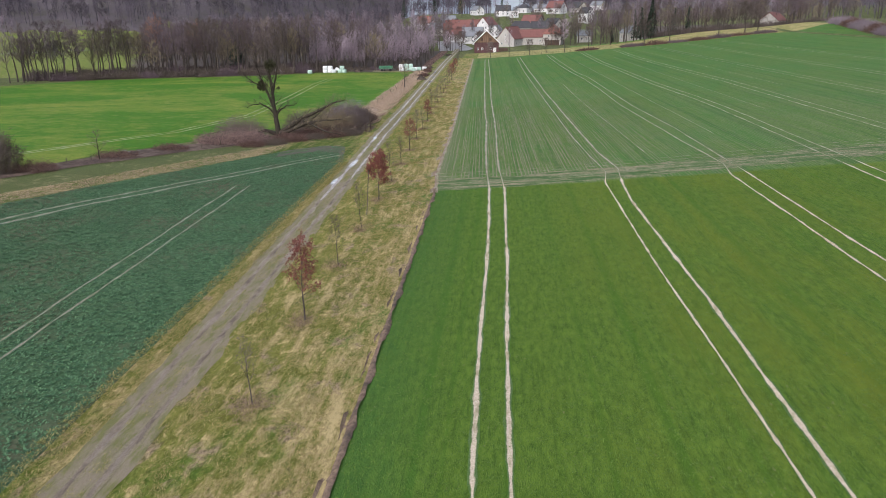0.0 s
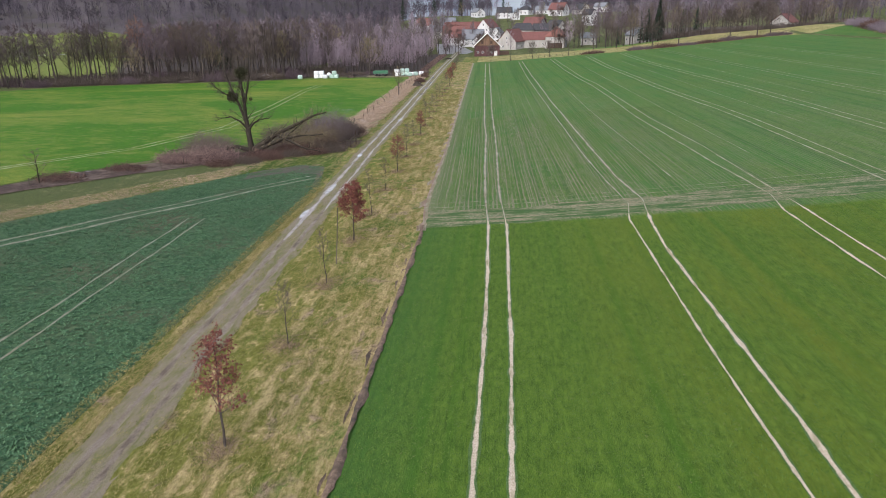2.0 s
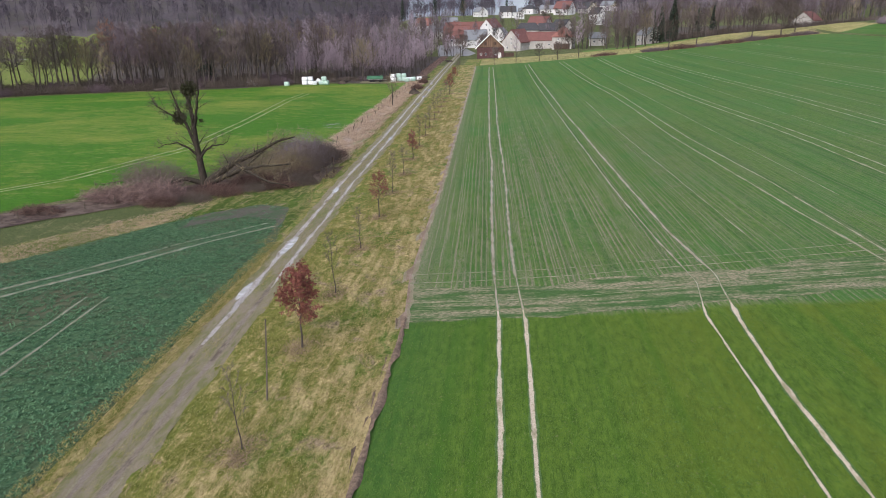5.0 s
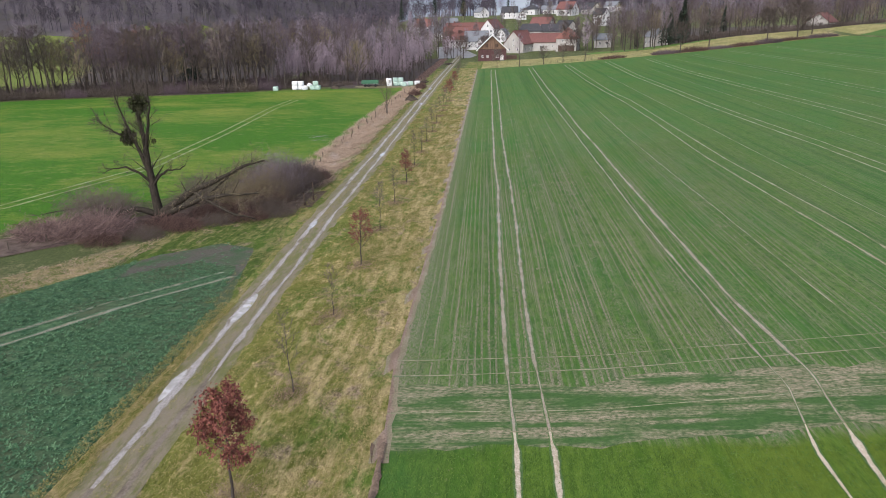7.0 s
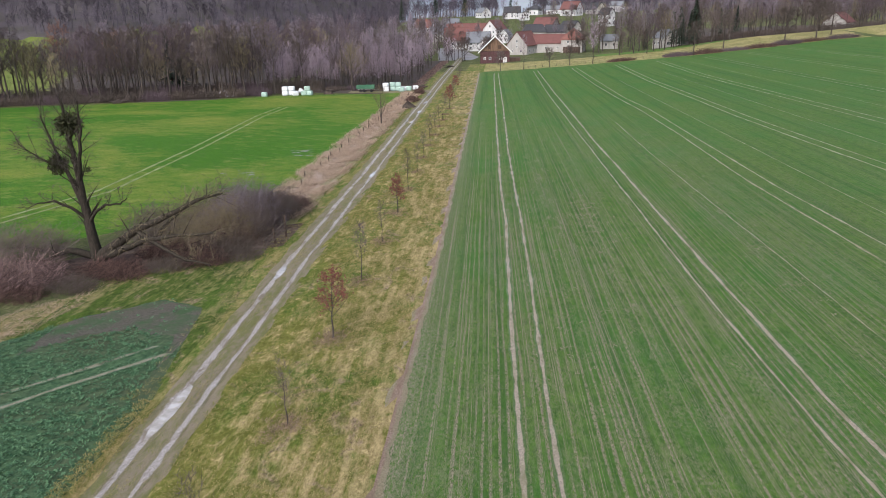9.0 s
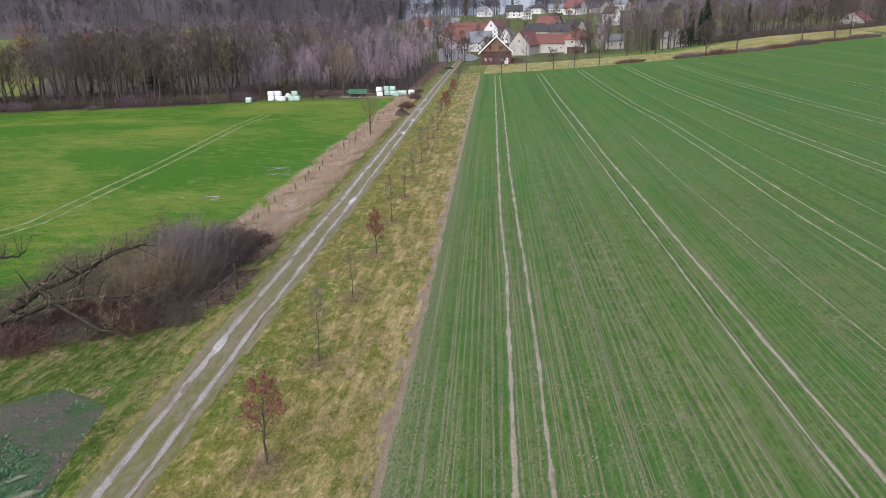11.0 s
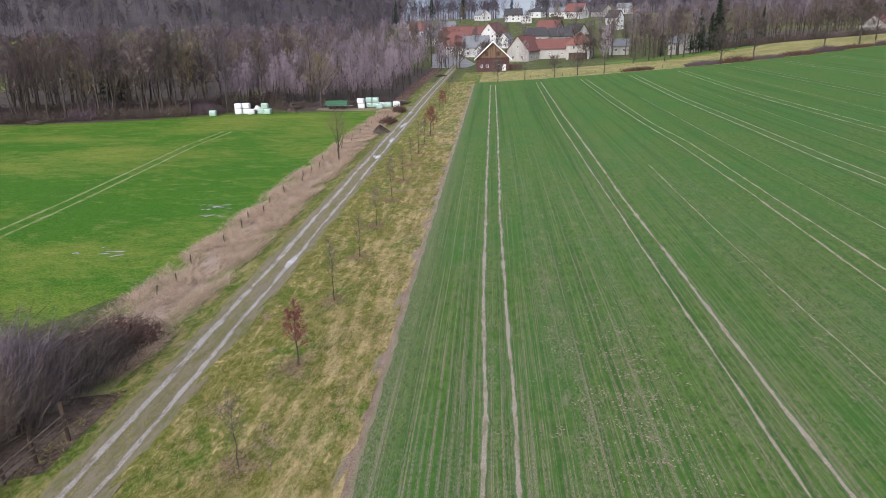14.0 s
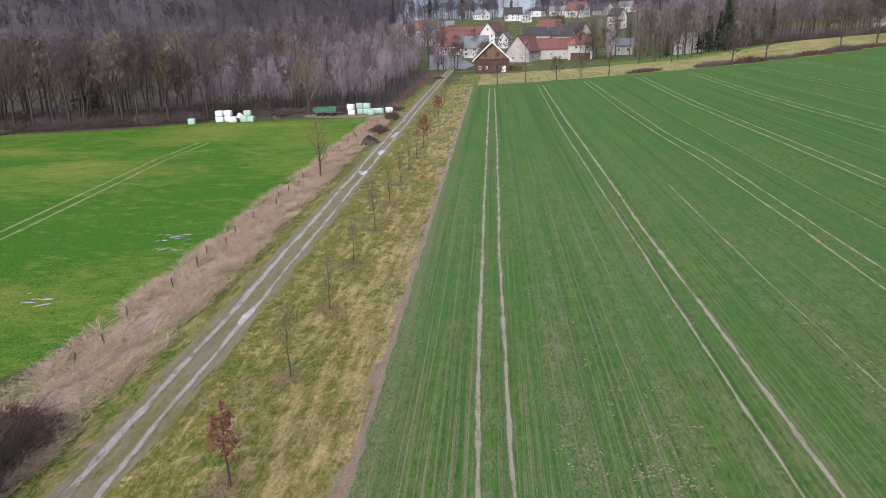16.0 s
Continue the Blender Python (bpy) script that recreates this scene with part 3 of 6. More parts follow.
# the headland: worn soil and crossing drill marks
hx = np.linspace(-6.9, 130, 150)
hl = 65.2 + 0.09 * np.maximum(hx - 5, 0) + wob(hx, 2, 0.4, 0.8)
tagged(across("headland", hx, hl, hl + 6.0 + wob(hx, 4, 0.5, 0.4), 6, 0.066, M_HEADLAND), "worn headland where the machines turned", "headland", kind="structure")
for j, (off, wd) in enumerate(((7.3, .17), (9.1, .13), (3.2, .12))):
    c = 65.2 + off + 0.08 * np.maximum(hx - 5, 0) + wob(hx, j * 2.7, 0.15, 0.12)
    w = wd / 2 * (1 + wob(hx, j + 5, 0.5, 0.6))
    tagged(across("headland_mark", hx, c - w, c + w, 3, 0.073 + 0.002 * j, M_HEAD), "thin bare drill mark across the end of the wheat rows", "tramline",
           "headland marks", "structure")

# the grass verge with the young trees, the furrow and crumbled edge beside the wheat
vy = np.arange(-60, 330, 2.0)
tagged(ribbon("verge", vy, track_x(vy) + 1.45 + wob(vy, 7, 0.25, 0.6), verge_x(vy) + 0.1, 16, 0.085, M_VERGE,
              relief=lambda X, Y: 0.05 * np.sin(X * 2.1 + Y * 0.7) * np.sin(Y * 1.3)), "yellowed mown grass verge beside the track", "verge", kind="structure")
ey = np.arange(-60, 66, 0.5)
ew = 0.32 * (1 + wob(ey, 4, 0.4, 1.1))
tagged(ribbon("furrow", ey, verge_x(ey) - ew + wob(ey, 9, 0.12, 0.9), verge_x(ey) + ew + wob(ey, 9, 0.12, 0.9), 7, 0.125, M_FURROW,
              relief=lambda X, Y: 0.10 * np.sin((X - verge_x(Y)) * 9) + 0.03 * np.sin(Y * 5.3) * np.cos(X * 11)), "ploughed dark earth furrow along the verge", "furrow", kind="structure")
ey = np.arange(64, 318, 0.8)
ew = 0.42 * (1 + wob(ey, 2, 0.2, 0.9) + wob(ey, 5, 0.15, 2.7))
tagged(ribbon("field_edge", ey, verge_x(ey) - ew * 1.1, verge_x(ey) + ew * 1.3, 7, 0.072, M_EDGE), "crumbled brown soil edge between verge and wheat", "field edge", kind="structure")

# the track
ty = np.arange(-60, 420, 1.2)
tagged(ribbon("track", ty, track_x(ty) - 1.75 + wob(ty, 3, 0.2, 0.8), track_x(ty) + 1.7 + wob(ty, 5, 0.2, 0.7), 15, 0.095, M_TRACK,
              relief=lambda X, Y: -0.05 * np.exp(-((np.abs(X - track_x(Y)) - 0.78) / 0.25) ** 2) + 0.02 * np.sin(Y * 1.9) * np.sin(X * 5)),
       "unpaved farm track of earth with a grassy middle", "track", kind="structure")
for side, first in ((-0.78, 62.0), (0.78, 72.0)):
    y = np.arange(first, 418, 0.5)
    c = track_x(y) + side + wob(y, side * 4, 0.10, 0.25)
    w = (0.31 if side < 0 else 0.23) * (1 + wob(y, side + 2, 0.30, 0.3) + wob(y, side + 6, 0.15, 0.9)) * np.interp(y, [first, first + 6], [0.5, 1])
    w = w * (1 + (0.7 if side < 0 else 0.1) * np.exp(-((y - 83) / 2.5) ** 2) + 0.5 * np.exp(-((y - 72.5) / 4.0) ** 2) * (side < 0))
    tagged(ribbon("wheel_rut", y, c - w * 1.3, c + w * 1.3, 7, 0.092, M_RUT), "pale wet clay rut of the farm track", "wheel rut", "track ruts", "structure")
y = np.arange(-60, 74, 0.6)
for side in (-0.8, 0.75):
    c = track_x(y) + side + wob(y, side * 3, 0.1, 0.3)
    w = 0.22 * (1 + wob(y, side + 2, 0.4, 0.9))
    tagged(ribbon("wheel_rut", y, c - w * 1.6, c + w * 1.6, 7, 0.090, M_MUDRUT), "dark muddy rut of the farm track", "wheel rut", "track ruts", "structure")


def blot(name, x, y, rx, ry, lift, mat, label, category, seed=0, turn=0.0):
    """A flat irregular patch on the ground."""
    a = np.linspace(0, 2 * np.pi, 29)[:-1]
    r = 1 + wob(a, seed, 0.25, 2.0) * np.sin(a / 2) ** 2 + wob(a, seed + 3, 0.15, 3.0) * np.sin(a / 2) ** 2
    px, py = rx * r * np.cos(a), ry * r * np.sin(a)
    c, s = math.cos(turn), math.sin(turn)
    X, Y = x + px * c - py * s, y + px * s + py * c
    z = land(X, Y).mean() + lift
    v = np.stack([np.r_[x, X], np.r_[y, Y], np.full(29, z)], -1)
    f = [(0, 1 + i, 1 + (i + 1) % 28) for i in range(28)]
    return tagged(new(name, mesh_of(name, v, f, mat)), label, category, "puddles", "structure")


for i, (x, y, rx, ry) in enumerate(((-19.3, 143.5, 0.5, 1.7), (-20.25, 193.6, 0.6, 1.6), (-20.5, 209.8, 0.7, 2.6), (-21.0, 194.5, 0.4, 0.8), (-20.3, 104.8, 0.5, 1.6),
                                    (-19.7, 83.0, 0.6, 2.6), (-21.1, 228, 0.6, 3.2), (-22.0, 247, 0.9, 3.0), (-20.0, 71.5, 0.4, 2.0))):
    blot("puddle", x, y, rx * .62, ry, 0.108, M_WATER, "shallow grey puddle in the track", "puddle", i)
wet = random.Random(8)
for i, (x, y, n, reach) in enumerate(((-35.0, 164.5, 11, 2.4), (-34.0, 160.8, 7, 1.6), (-39.5, 147.5, 9, 2.6), (-58.5, 92.5, 4, 1.5))):
    for k in range(n):
        blot("puddle", x + wet.uniform(-1, 1) * reach, y + wet.uniform(-.8, .8) * reach * .6, wet.uniform(.15, .6), wet.uniform(.06, .2), .075 + .002 * k, M_WATER,
             "thin standing water in the meadow grass", "puddle", i + 20 + k, 0.3 + wet.uniform(-.3, .3))

# grass strips on the other side of the track
sy = np.arange(76, 262, 2.0)
tagged(ribbon("track_side_grass", sy, track_x(sy) - 4.4 + wob(sy, 8, 0.5, 0.3), track_x(sy) - 1.6, 6, 0.04, M_STRIP), "green and straw grass strip beside the track", "verge", kind="structure")
sy2 = np.arange(-60, 84, 2.0)
tagged(ribbon("rape_margin", sy2, np.full(len(sy2), -22.0), track_x(sy2) - 1.5, 6, 0.04, M_VERGE), "yellowed grass margin between track and rape field", "verge", kind="structure")
rx_ = np.linspace(-110, -21.45, 120)
tagged(across("rape_field", rx_, np.full(120, -60.0), rape_top(rx_) + wob(rx_, 3, 0.5, 0.4), 60, 0.05, M_RAPESOIL), "bluish-green rape field with leafy winter plants", "field", kind="structure")
bx = np.linspace(-110, -21.8, 110)
tagged(across("margin_grass", bx, rape_top(bx) - 0.5, rape_top(bx) + 9 + wob(bx, 6, 0.8, 0.2), 7, 0.035, M_DRY), "bleached dry grass margin behind the rape field", "margin", kind="structure")
bx = np.linspace(-36, -21.8, 40)
tagged(across("margin_turf", bx, rape_top(bx) - 0.4 + wob(bx, 2, 0.4, 0.7), rape_top(bx) + 12, 8, 0.055, M_TURF), "green grass between rape field and hedge", "margin", kind="structure")
bx = np.linspace(-34, -23, 40)
tagged(across("bare_soil_strip", bx, rape_top(bx) - 5.5 + wob(bx, 1, 0.6, 0.8), rape_top(bx) - 0.6, 6, 0.058, M_SOILBAND), "wet grey-brown bare soil at the field corner", "soil", kind="structure")
for k, (pts, wd) in enumerate(((((-60, 37.5), (-51.5, 51.7), (-47.1, 60.0), (-38.8, 72.8), (-30, 83.7), (-23.0, 90.4)), 0.32), (((-62, 38.0), (-53.0, 52.3), (-48.6, 60.8), (-40.2, 73.8), (-31, 85.3), (-24.0, 91.8)), 0.32))):
    px, py = zip(*pts)
    y = np.arange(py[0], py[-1], 0.7)
    c = np.interp(y, py, px) + wob(y, k, 0.2, 0.5)
    w = wd * (1 + wob(y, k + 3, 0.4, 0.9))
    tagged(ribbon("tramline", y, c - w * 1.4, c + w * 1.4, 5, 0.085, M_RAPETRAM), "bare curved wheel mark through the rape", "tramline", "tramlines", "structure")
for k, x0 in enumerate((-33.0, -31.1)):
    y = np.arange(-60, 72, 0.8)
    c = x0 + wob(y, k * 2, 0.12, 0.3)
    w = 0.13 * (1 + wob(y, k + 3, 0.4, 0.9))
    tagged(ribbon("tramline", y, c - w * 1.4, c + w * 1.4, 5, 0.085, M_RAPETRAM), "bare wheel mark through the rape", "tramline", "tramlines", "structure")

# the meadow
my = np.arange(78, 257, 2.0)
m_left = np.interp(my, [78, 100, 190, 205, 222, 232, 240, 247, 256], [-90, -140, -165, -158, -138, -104, -76, -64, -34])
m_right = np.interp(my, [78, 90, 100, 113, 126, 140, 250, 257], [-67, -61, -53, -46, -37, -29.5, -29.0, -31])
tagged(ribbon("meadow", my, m_left + wob(my, 2, 0.5, 0.4), m_right + wob(my, 5, 0.4, 0.5), 50, 0.03, M_MEADOW), "bright green mown meadow", "meadow", kind="structure")
for k in (0, 1):
    y = np.arange(86, 222, 1.0)
    c = np.interp(y, [86, 90, 111, 134, 165, 205, 222], [-82, -76, -60.3, -53.8, -54.6, -57.0, -56.5]) + k * 1.8
    w = 0.3 * (1 + wob(y, k + 3, 0.4, 0.7)) * np.interp(y, [88, 112], [2.0, 1.0])
    tagged(ribbon("meadow_rut", y, c - w, c + w, 5, 0.055, M_MEADOWRUT), "faded wheel mark across the meadow", "tramline", "tramlines", "structure")
qy = np.arange(118, 256, 2.0)
tagged(ribbon("reed_strip", qy, np.interp(qy, [118, 135, 256], [-33, -30.2, -30.2]) + wob(qy, 6, 0.5, 0.5), track_x(qy) - 3.6 + wob(qy, 3, 0.6, 0.9), 12, 0.06, M_REEDS,
              relief=lambda X, Y: 0.05 * np.sin(X * 1.7 + Y * 0.9) * np.sin(Y * 1.1)), "strip of flattened bleached reeds and dry grass", "reed strip", kind="structure")
hx2 = np.linspace(-90, -22.5, 80)
hedge_mid = np.interp(hx2, [-90, -66, -59, -43, -38, -30, -22], [60, 76, 86, 104, 109, 113, 117])
tagged(across("hedge_bank", hx2, hedge_mid - 4.6 + wob(hx2, 3, 0.8, 0.3), hedge_mid + 4.5 + wob(hx2, 5, 0.8, 0.3), 7, 0.07, M_HEDGESOIL), "brown littered bank under the hedgerow", "bank", kind="structure")

# beyond the fields: orchard grass, lawns, bank, roads
ox = np.linspace(-14, 150, 70)
tagged(across("orchard_grass", ox, field_end(ox) - 0.5, field_end(ox) + np.interp(ox, [-14, 40, 100, 150], [46, 42, 46, 40]), 8, 0.035, M_ORCHARD), "yellow-green orchard grass between field and village", "grass", kind="structure")
lx = np.linspace(38, 92, 30)
tagged(across("lawn", lx, np.interp(lx, [38, 92], [356, 360]), np.interp(lx, [38, 70, 92], [376, 388, 378]), 6, 0.06, M_LAWN), "green garden lawn under bare trees", "lawn", kind="structure")
lx = np.linspace(-16, -9, 8)
tagged(across("lawn", lx, np.full(8, 318.0), np.full(8, 366.0), 10, 0.07, M_STRIP), "green grass beside the barn", "grass", kind="structure")
ly = np.arange(258, 330, 3.0)
tagged(ribbon("track_side_grass", ly, track_x(ly) - 6.0, track_x(ly) - 1.6, 6, 0.05, M_STRIP), "grass strip beside the track", "verge", kind="structure")
yy = np.arange(400, 470, 4.0)
tagged(ribbon("village_square", yy, np.interp(yy, [400, 470], [-33, -40]), np.interp(yy, [400, 420, 470], [-17, -14, -26]), 6, 0.05, M_ASPHALT), "wet grey yard in front of the village houses", "road", kind="structure")
jy = np.arange(256, 262, 1.0)
tagged(ribbon("side_track", jy, np.full(len(jy), -47.0), np.full(len(jy), -23.0), 12, 0.065, M_TRACK), "muddy side track past the bales", "track", kind="structure")
vy2 = np.arange(395, 560, 5.0)
c = np.interp(vy2, [395, 424, 460, 538, 560], [-320, -304, -277, -241, -232])
tagged(ribbon("valley_road", vy2, c - 4.0, c + 4.0, 4, 0.10, M_ASPHALT), "pale road along the foot of the wooded slope", "road", kind="structure")


# ---- trees ----
class Geo:
    def __init__(self):
        self.v, self.f = [], []

    def tube(self, pts, r0, r1, sides=4):
        n = len(pts)
        base = len(self.v)
        for i, p in enumerate(pts):
            d = (pts[min(i + 1, n - 1)] - pts[max(i - 1, 0)]).normalized()
            u = d.cross(Vector((0.31, 0.87, 0.39))).normalized()
            w = d.cross(u)
            r = r0 + (r1 - r0) * i / (n - 1)
            for k in range(sides):
                a = 2 * math.pi * k / sides
                self.v.append(p + u * (r * math.cos(a)) + w * (r * math.sin(a)))
        for i in range(n - 1):
            for k in range(sides):
                a, b = base + i * sides + k, base + i * sides + (k + 1) % sides
                self.f.append((a, b, b + sides, a + sides))
        return self

    def spike(self, p, q, r):
        d = q - p
        u = d.cross(Vector((0.3, 0.5, 0.8))).normalized() * r
        base = len(self.v)
        self.v += [p + u, p - u, q]
        self.f.append((base, base + 1, base + 2))

    def leaf(self, p, d, u, w):
        base = len(self.v)
        self.v += [p, p + d * 0.5 + u * w, p + d, p + d * 0.5 - u * w]
        self.f.append((base, base + 1, base + 2, base + 3))

    def box(self, lo, hi):
        base = len(self.v)
        for z in (lo[2], hi[2]):
            self.v += [Vector((lo[0], lo[1], z)), Vector((hi[0], lo[1], z)), Vector((hi[0], hi[1], z)), Vector((lo[0], hi[1], z))]
        for q in ((3, 2, 1, 0), (4, 5, 6, 7), (0, 1, 5, 4), (1, 2, 6, 5), (2, 3, 7, 6), (3, 0, 4, 7)):
            self.f.append(tuple(base + k for k in q))
        return self

    def mesh(self, name, mat, smooth=False):
        return mesh_of(name, self.v, self.f, mat, smooth)


def sph(rng):
    z, a = rng.uniform(-1, 1), rng.uniform(0, 2 * math.pi)
    r = math.sqrt(1 - z * z)
    return Vector((r * math.cos(a), r * math.sin(a), z))


def along(pts, t):
    s = t * (len(pts) - 1)
    i = min(int(s), len(pts) - 2)
    return pts[i].lerp(pts[i + 1], s - i)


def skeleton_tree(seed, h, r, first=0.3, nb=16, spread=0.3, up=0.9, nsub=6, ntw=6, tw=0.025, twl=0.25, lean=(0, 0), stems=1, light=False):
    """Trunk with limbs, and a crown of bare twigs. Returns both and the twig tips."""
    rng = random.Random(seed)
    wood, crown, tips = Geo(), Geo(), []
    for st in range(stems):
        off = Vector((rng.uniform(-.4, .4), rng.uniform(-.4, .4), 0)) * (stems > 1)
        top = Vector((lean[0] * h + rng.uniform(-.04, .04) * h, lean[1] * h + rng.uniform(-.04, .04) * h, h * rng.uniform(.93, 1))) + off * h * 0.45
        pts = [Vector((0, 0, -0.25)) + off]
        for i in range(1, 7):
            t = i / 6
            pts.append(off + (top - off) * t + Vector((rng.uniform(-1, 1), rng.uniform(-1, 1), 0)) * h * 0.012)
        wood.tube(pts, r, r * 0.12, 4 if light else 6)
        for i in range(nb):
            t = first + (1 - first) * (i + rng.random()) / nb * 0.97
            p = along(pts, t)
            az = 2.4 * i + rng.uniform(-.5, .5)
            L = h * spread * (1.2 - t) * rng.uniform(.75, 1.25) + h * 0.05
            d = Vector((math.cos(az), math.sin(az), up * rng.uniform(.6, 1.3))).normalized()
            b = [p, p + d * L * .35, p + d * L * .7 + Vector((0, 0, L * .06)), p + d * L + Vector((0, 0, L * .16))]
            wood.tube(b, r * max(.12, (1.05 - t) * .5), r * .05, 3 if light else 4)
            for j in range(nsub):
                s = .25 + .75 * (j + rng.random()) / nsub
                q = along(b, s)
                e = (d * 0.7 + sph(rng) * 0.9 + Vector((0, 0, .3))).normalized()
                l2 = L * .5 * (1.15 - .5 * s) * rng.uniform(.7, 1.2)
                c = [q, q + e * l2 * .5, q + e * l2 + Vector((0, 0, l2 * .1))]
                if light:
                    crown.spike(c[0], c[2], r * .085 + .012)
                else:
                    crown.tube([c[0], c[2]] if h > 10 else c, r * .085 + .006, .006, 3)
                for k in range(ntw):
                    g = along(c, rng.uniform(.2, 1))
                    tip = g + (e * .6 + sph(rng) + Vector((0, 0, .25))).normalized() * h * twl * .22 * rng.uniform(.6, 1.4)
                    crown.spike(g, tip, tw)
                    tips.append((g, tip))
    return wood, crown, tips


def tree_thing(name, seed, place, label, group, bark_mat=None, twig_mat=None, leaves=0, **kw):
    """A tree as a thing with trunk and crown, standing at place."""
    wood, crown, tips = skeleton_tree(seed, **kw)
    x, y = place
    ob = empty(name, pose(x, y, zed(x, y)), label, "tree", group)
    part("trunk", wood.mesh("trunk", bark_mat or M_BARK, True), ob)
    part("crown", crown.mesh("crown", twig_mat or M_TWIG), ob)
    if leaves:
        rng = random.Random(seed + 99)
        g = Geo()
        h = kw["h"]
        for i in range(leaves):
            a, b = rng.choice(tips)
            p = a.lerp(b, rng.uniform(.1, 1)) + sph(rng) * .08
            if p.z < h * 0.36:
                continue
            d = (sph(rng) + Vector((0, 0, -.7))).normalized() * rng.uniform(.10, .18)
            g.leaf(p, d, d.cross(sph(rng)).normalized(), rng.uniform(.025, .05))
        part("foliage", g.mesh("foliage", M_LEAF), ob, "dry russet leaves still hanging")
    return ob


def put(ob, x, y, turn=0.0, size=1.0, sink=0.0):
    c = copy_thing(ob, pose(x, y, zed(x, y) - sink, 0, 0, turn))
    c.scale = (size, size, size * (0.95 + 0.1 * random.random()))
    return c


# young trees in a row on the verge
ROW = [(-12.2, 17.2, 0), (-12.25, 28.2, 1), (-12.35, 39.4, 0), (-12.4, 50.2, 0), (-12.5, 61.4, 2), (-12.4, 70.6, 0), (-12.6, 81.5, 0), (-12.65, 92.0, 3), (-12.75, 102.5, 0),
       (-12.8, 113.0, 0), (-12.85, 123.3, 4), (-13.05, 133.8, 0), (-13.2, 144.2, 0), (-13.45, 154.3, 0), (-13.5, 165.0, 0), (-13.6, 175.6, 0), (-13.8, 186.0, 0), (-13.9, 194.9, 0),
       (-13.9, 203.5, 0), (-13.9, 213.1, 5), (-14.2, 222.0, 0), (-14.4, 230.5, 0), (-14.6, 241.0, 0), (-14.9, 252.0, 6), (-15.2, 263, 0), (-15.5, 275, 0), (-15.9, 287, 0), (-16.2, 299, 0)]
bare_young = [tree_thing("young_tree", 40 + k, ROW[i][:2], "slim bare young tree planted on the grass verge", "young trees along the track", M_BARK, M_TWIG_GREY,
                         h=hh, r=0.042, first=.35, nb=13, spread=.26, up=1.6, nsub=4, ntw=5, tw=.009, twl=.45) for k, (i, hh) in enumerate(((0, 3.9), (2, 4.3), (3, 4.6)))]
LEAFY = {1: (6.2, 900, .20), 2: (5.5, 2600, .26), 3: (4.9, 480, .27), 4: (4.2, 420, .24), 5: (5.2, 1000, .26), 6: (4.6, 800, .25)}
for i, (x, y, kind) in enumerate(ROW):
    if kind:
        hh, n, sp = LEAFY[kind]
        tree_thing("young_oak", 60 + kind, (x, y), "young oak with dry russet leaves on the grass verge" if kind != 2 else "young oak densely clad in dry red-brown leaves",
                   "young trees along the track", M_BARK, M_TWIG_RED, leaves=n * 2, h=hh, r=.075, first=.33, nb=20, spread=sp, up=.7, nsub=6, ntw=5, tw=.008, twl=.3)
    elif i not in (0, 2, 3):
        put(bare_young[i % 3], x, y, 70 * i, 0.9 + 0.25 * ((i * 37) % 10) / 10)
g = Geo().tube([Vector((0, 0, -.3)), Vector((.25, 0, 2.4)), Vector((.45, 0, 5.0))], .055, .045, 6)
pole = new("wooden_pole", g.mesh("wooden_pole", M_OLDPOST))
pole.location = (-12.75, 55.0, zed(-12.75, 55))
tagged(pole, "tall thin leaning wooden pole on the verge", "pole")

# the old pollard by the hedge, with a storm-broken limb
WX, WY = -38.4, 108.0
willow = empty("old_willow", pose(WX, WY, zed(WX, WY)), "old bare willow with mistletoe and a broken limb on the ground", "tree")


def limb(wood, crown, rng, pts, r0, r1, nsub, reach, ntw=7, tw=.012, upright=0.0):
    p = [Vector((q[0] + upright * q[2], q[1], q[2])) for q in pts]
    fine = [along(p, t) + sph(rng) * .06 * (0 < t < 1) for t in np.linspace(0, 1, 3 * len(p) - 2)]
    wood.tube(fine, r0, r1, 6)
    for j in range(nsub):
        s = .2 + .8 * (j + rng.random()) / nsub
        q, ahead = along(fine, s), (along(fine, min(1, s + .05)) - along(fine, s - .05)).normalized()
        e = (ahead * .8 + sph(rng) * .9 + Vector((0, 0, .45))).normalized()
        l2 = reach * rng.uniform(.6, 1.2)
        c = [q, q + e * l2 * .5, q + e * l2 + Vector((0, 0, -.04 * l2))]
        wood.tube(c, max(.02, r0 * .22 * (1.2 - s)), .012, 4)
        for k in range(ntw):
            g0 = along(c, rng.uniform(.15, 1))
            e2 = (e * .8 + sph(rng)).normalized()
            l3 = reach * .42 * rng.uniform(.5, 1.3)
            m0 = g0 + e2 * l3
            crown.tube([g0, g0.lerp(m0, .5) + sph(rng) * .05, m0], .014, .006, 3)
            for z in range(5):
                a0 = g0.lerp(m0, rng.uniform(.2, 1))
                crown.spike(a0, a0 + (e2 * .6 + sph(rng)).normalized() * l3 * rng.uniform(.3, .7), tw * .9)


rng = random.Random(5)
wood, crown = Geo(), Geo()
limb(wood, crown, rng, [(0, 0, -.4), (-.5, .1, 2.6), (-1.1, .3, 5.2), (-1.5, .3, 8.0), (-2.2, .4, 11.5), (-2.6, .2, 15.5)], .55, .09, 26, 2.8, 10, upright=.11)
limb(wood, crown, rng, [(-1.15, .3, 5.3), (-2.4, .6, 8.0), (-3.8, .8, 10.5), (-5.0, .9, 13.6)], .26, .05, 18, 2.6, 9, upright=.11)
limb(wood, crown, rng, [(-1.5, .3, 7.6), (-.9, -.3, 10.0), (-.5, -.5, 12.6), (-.6, -.5, 15.0)], .22, .05, 17, 2.4, 9, upright=.11)
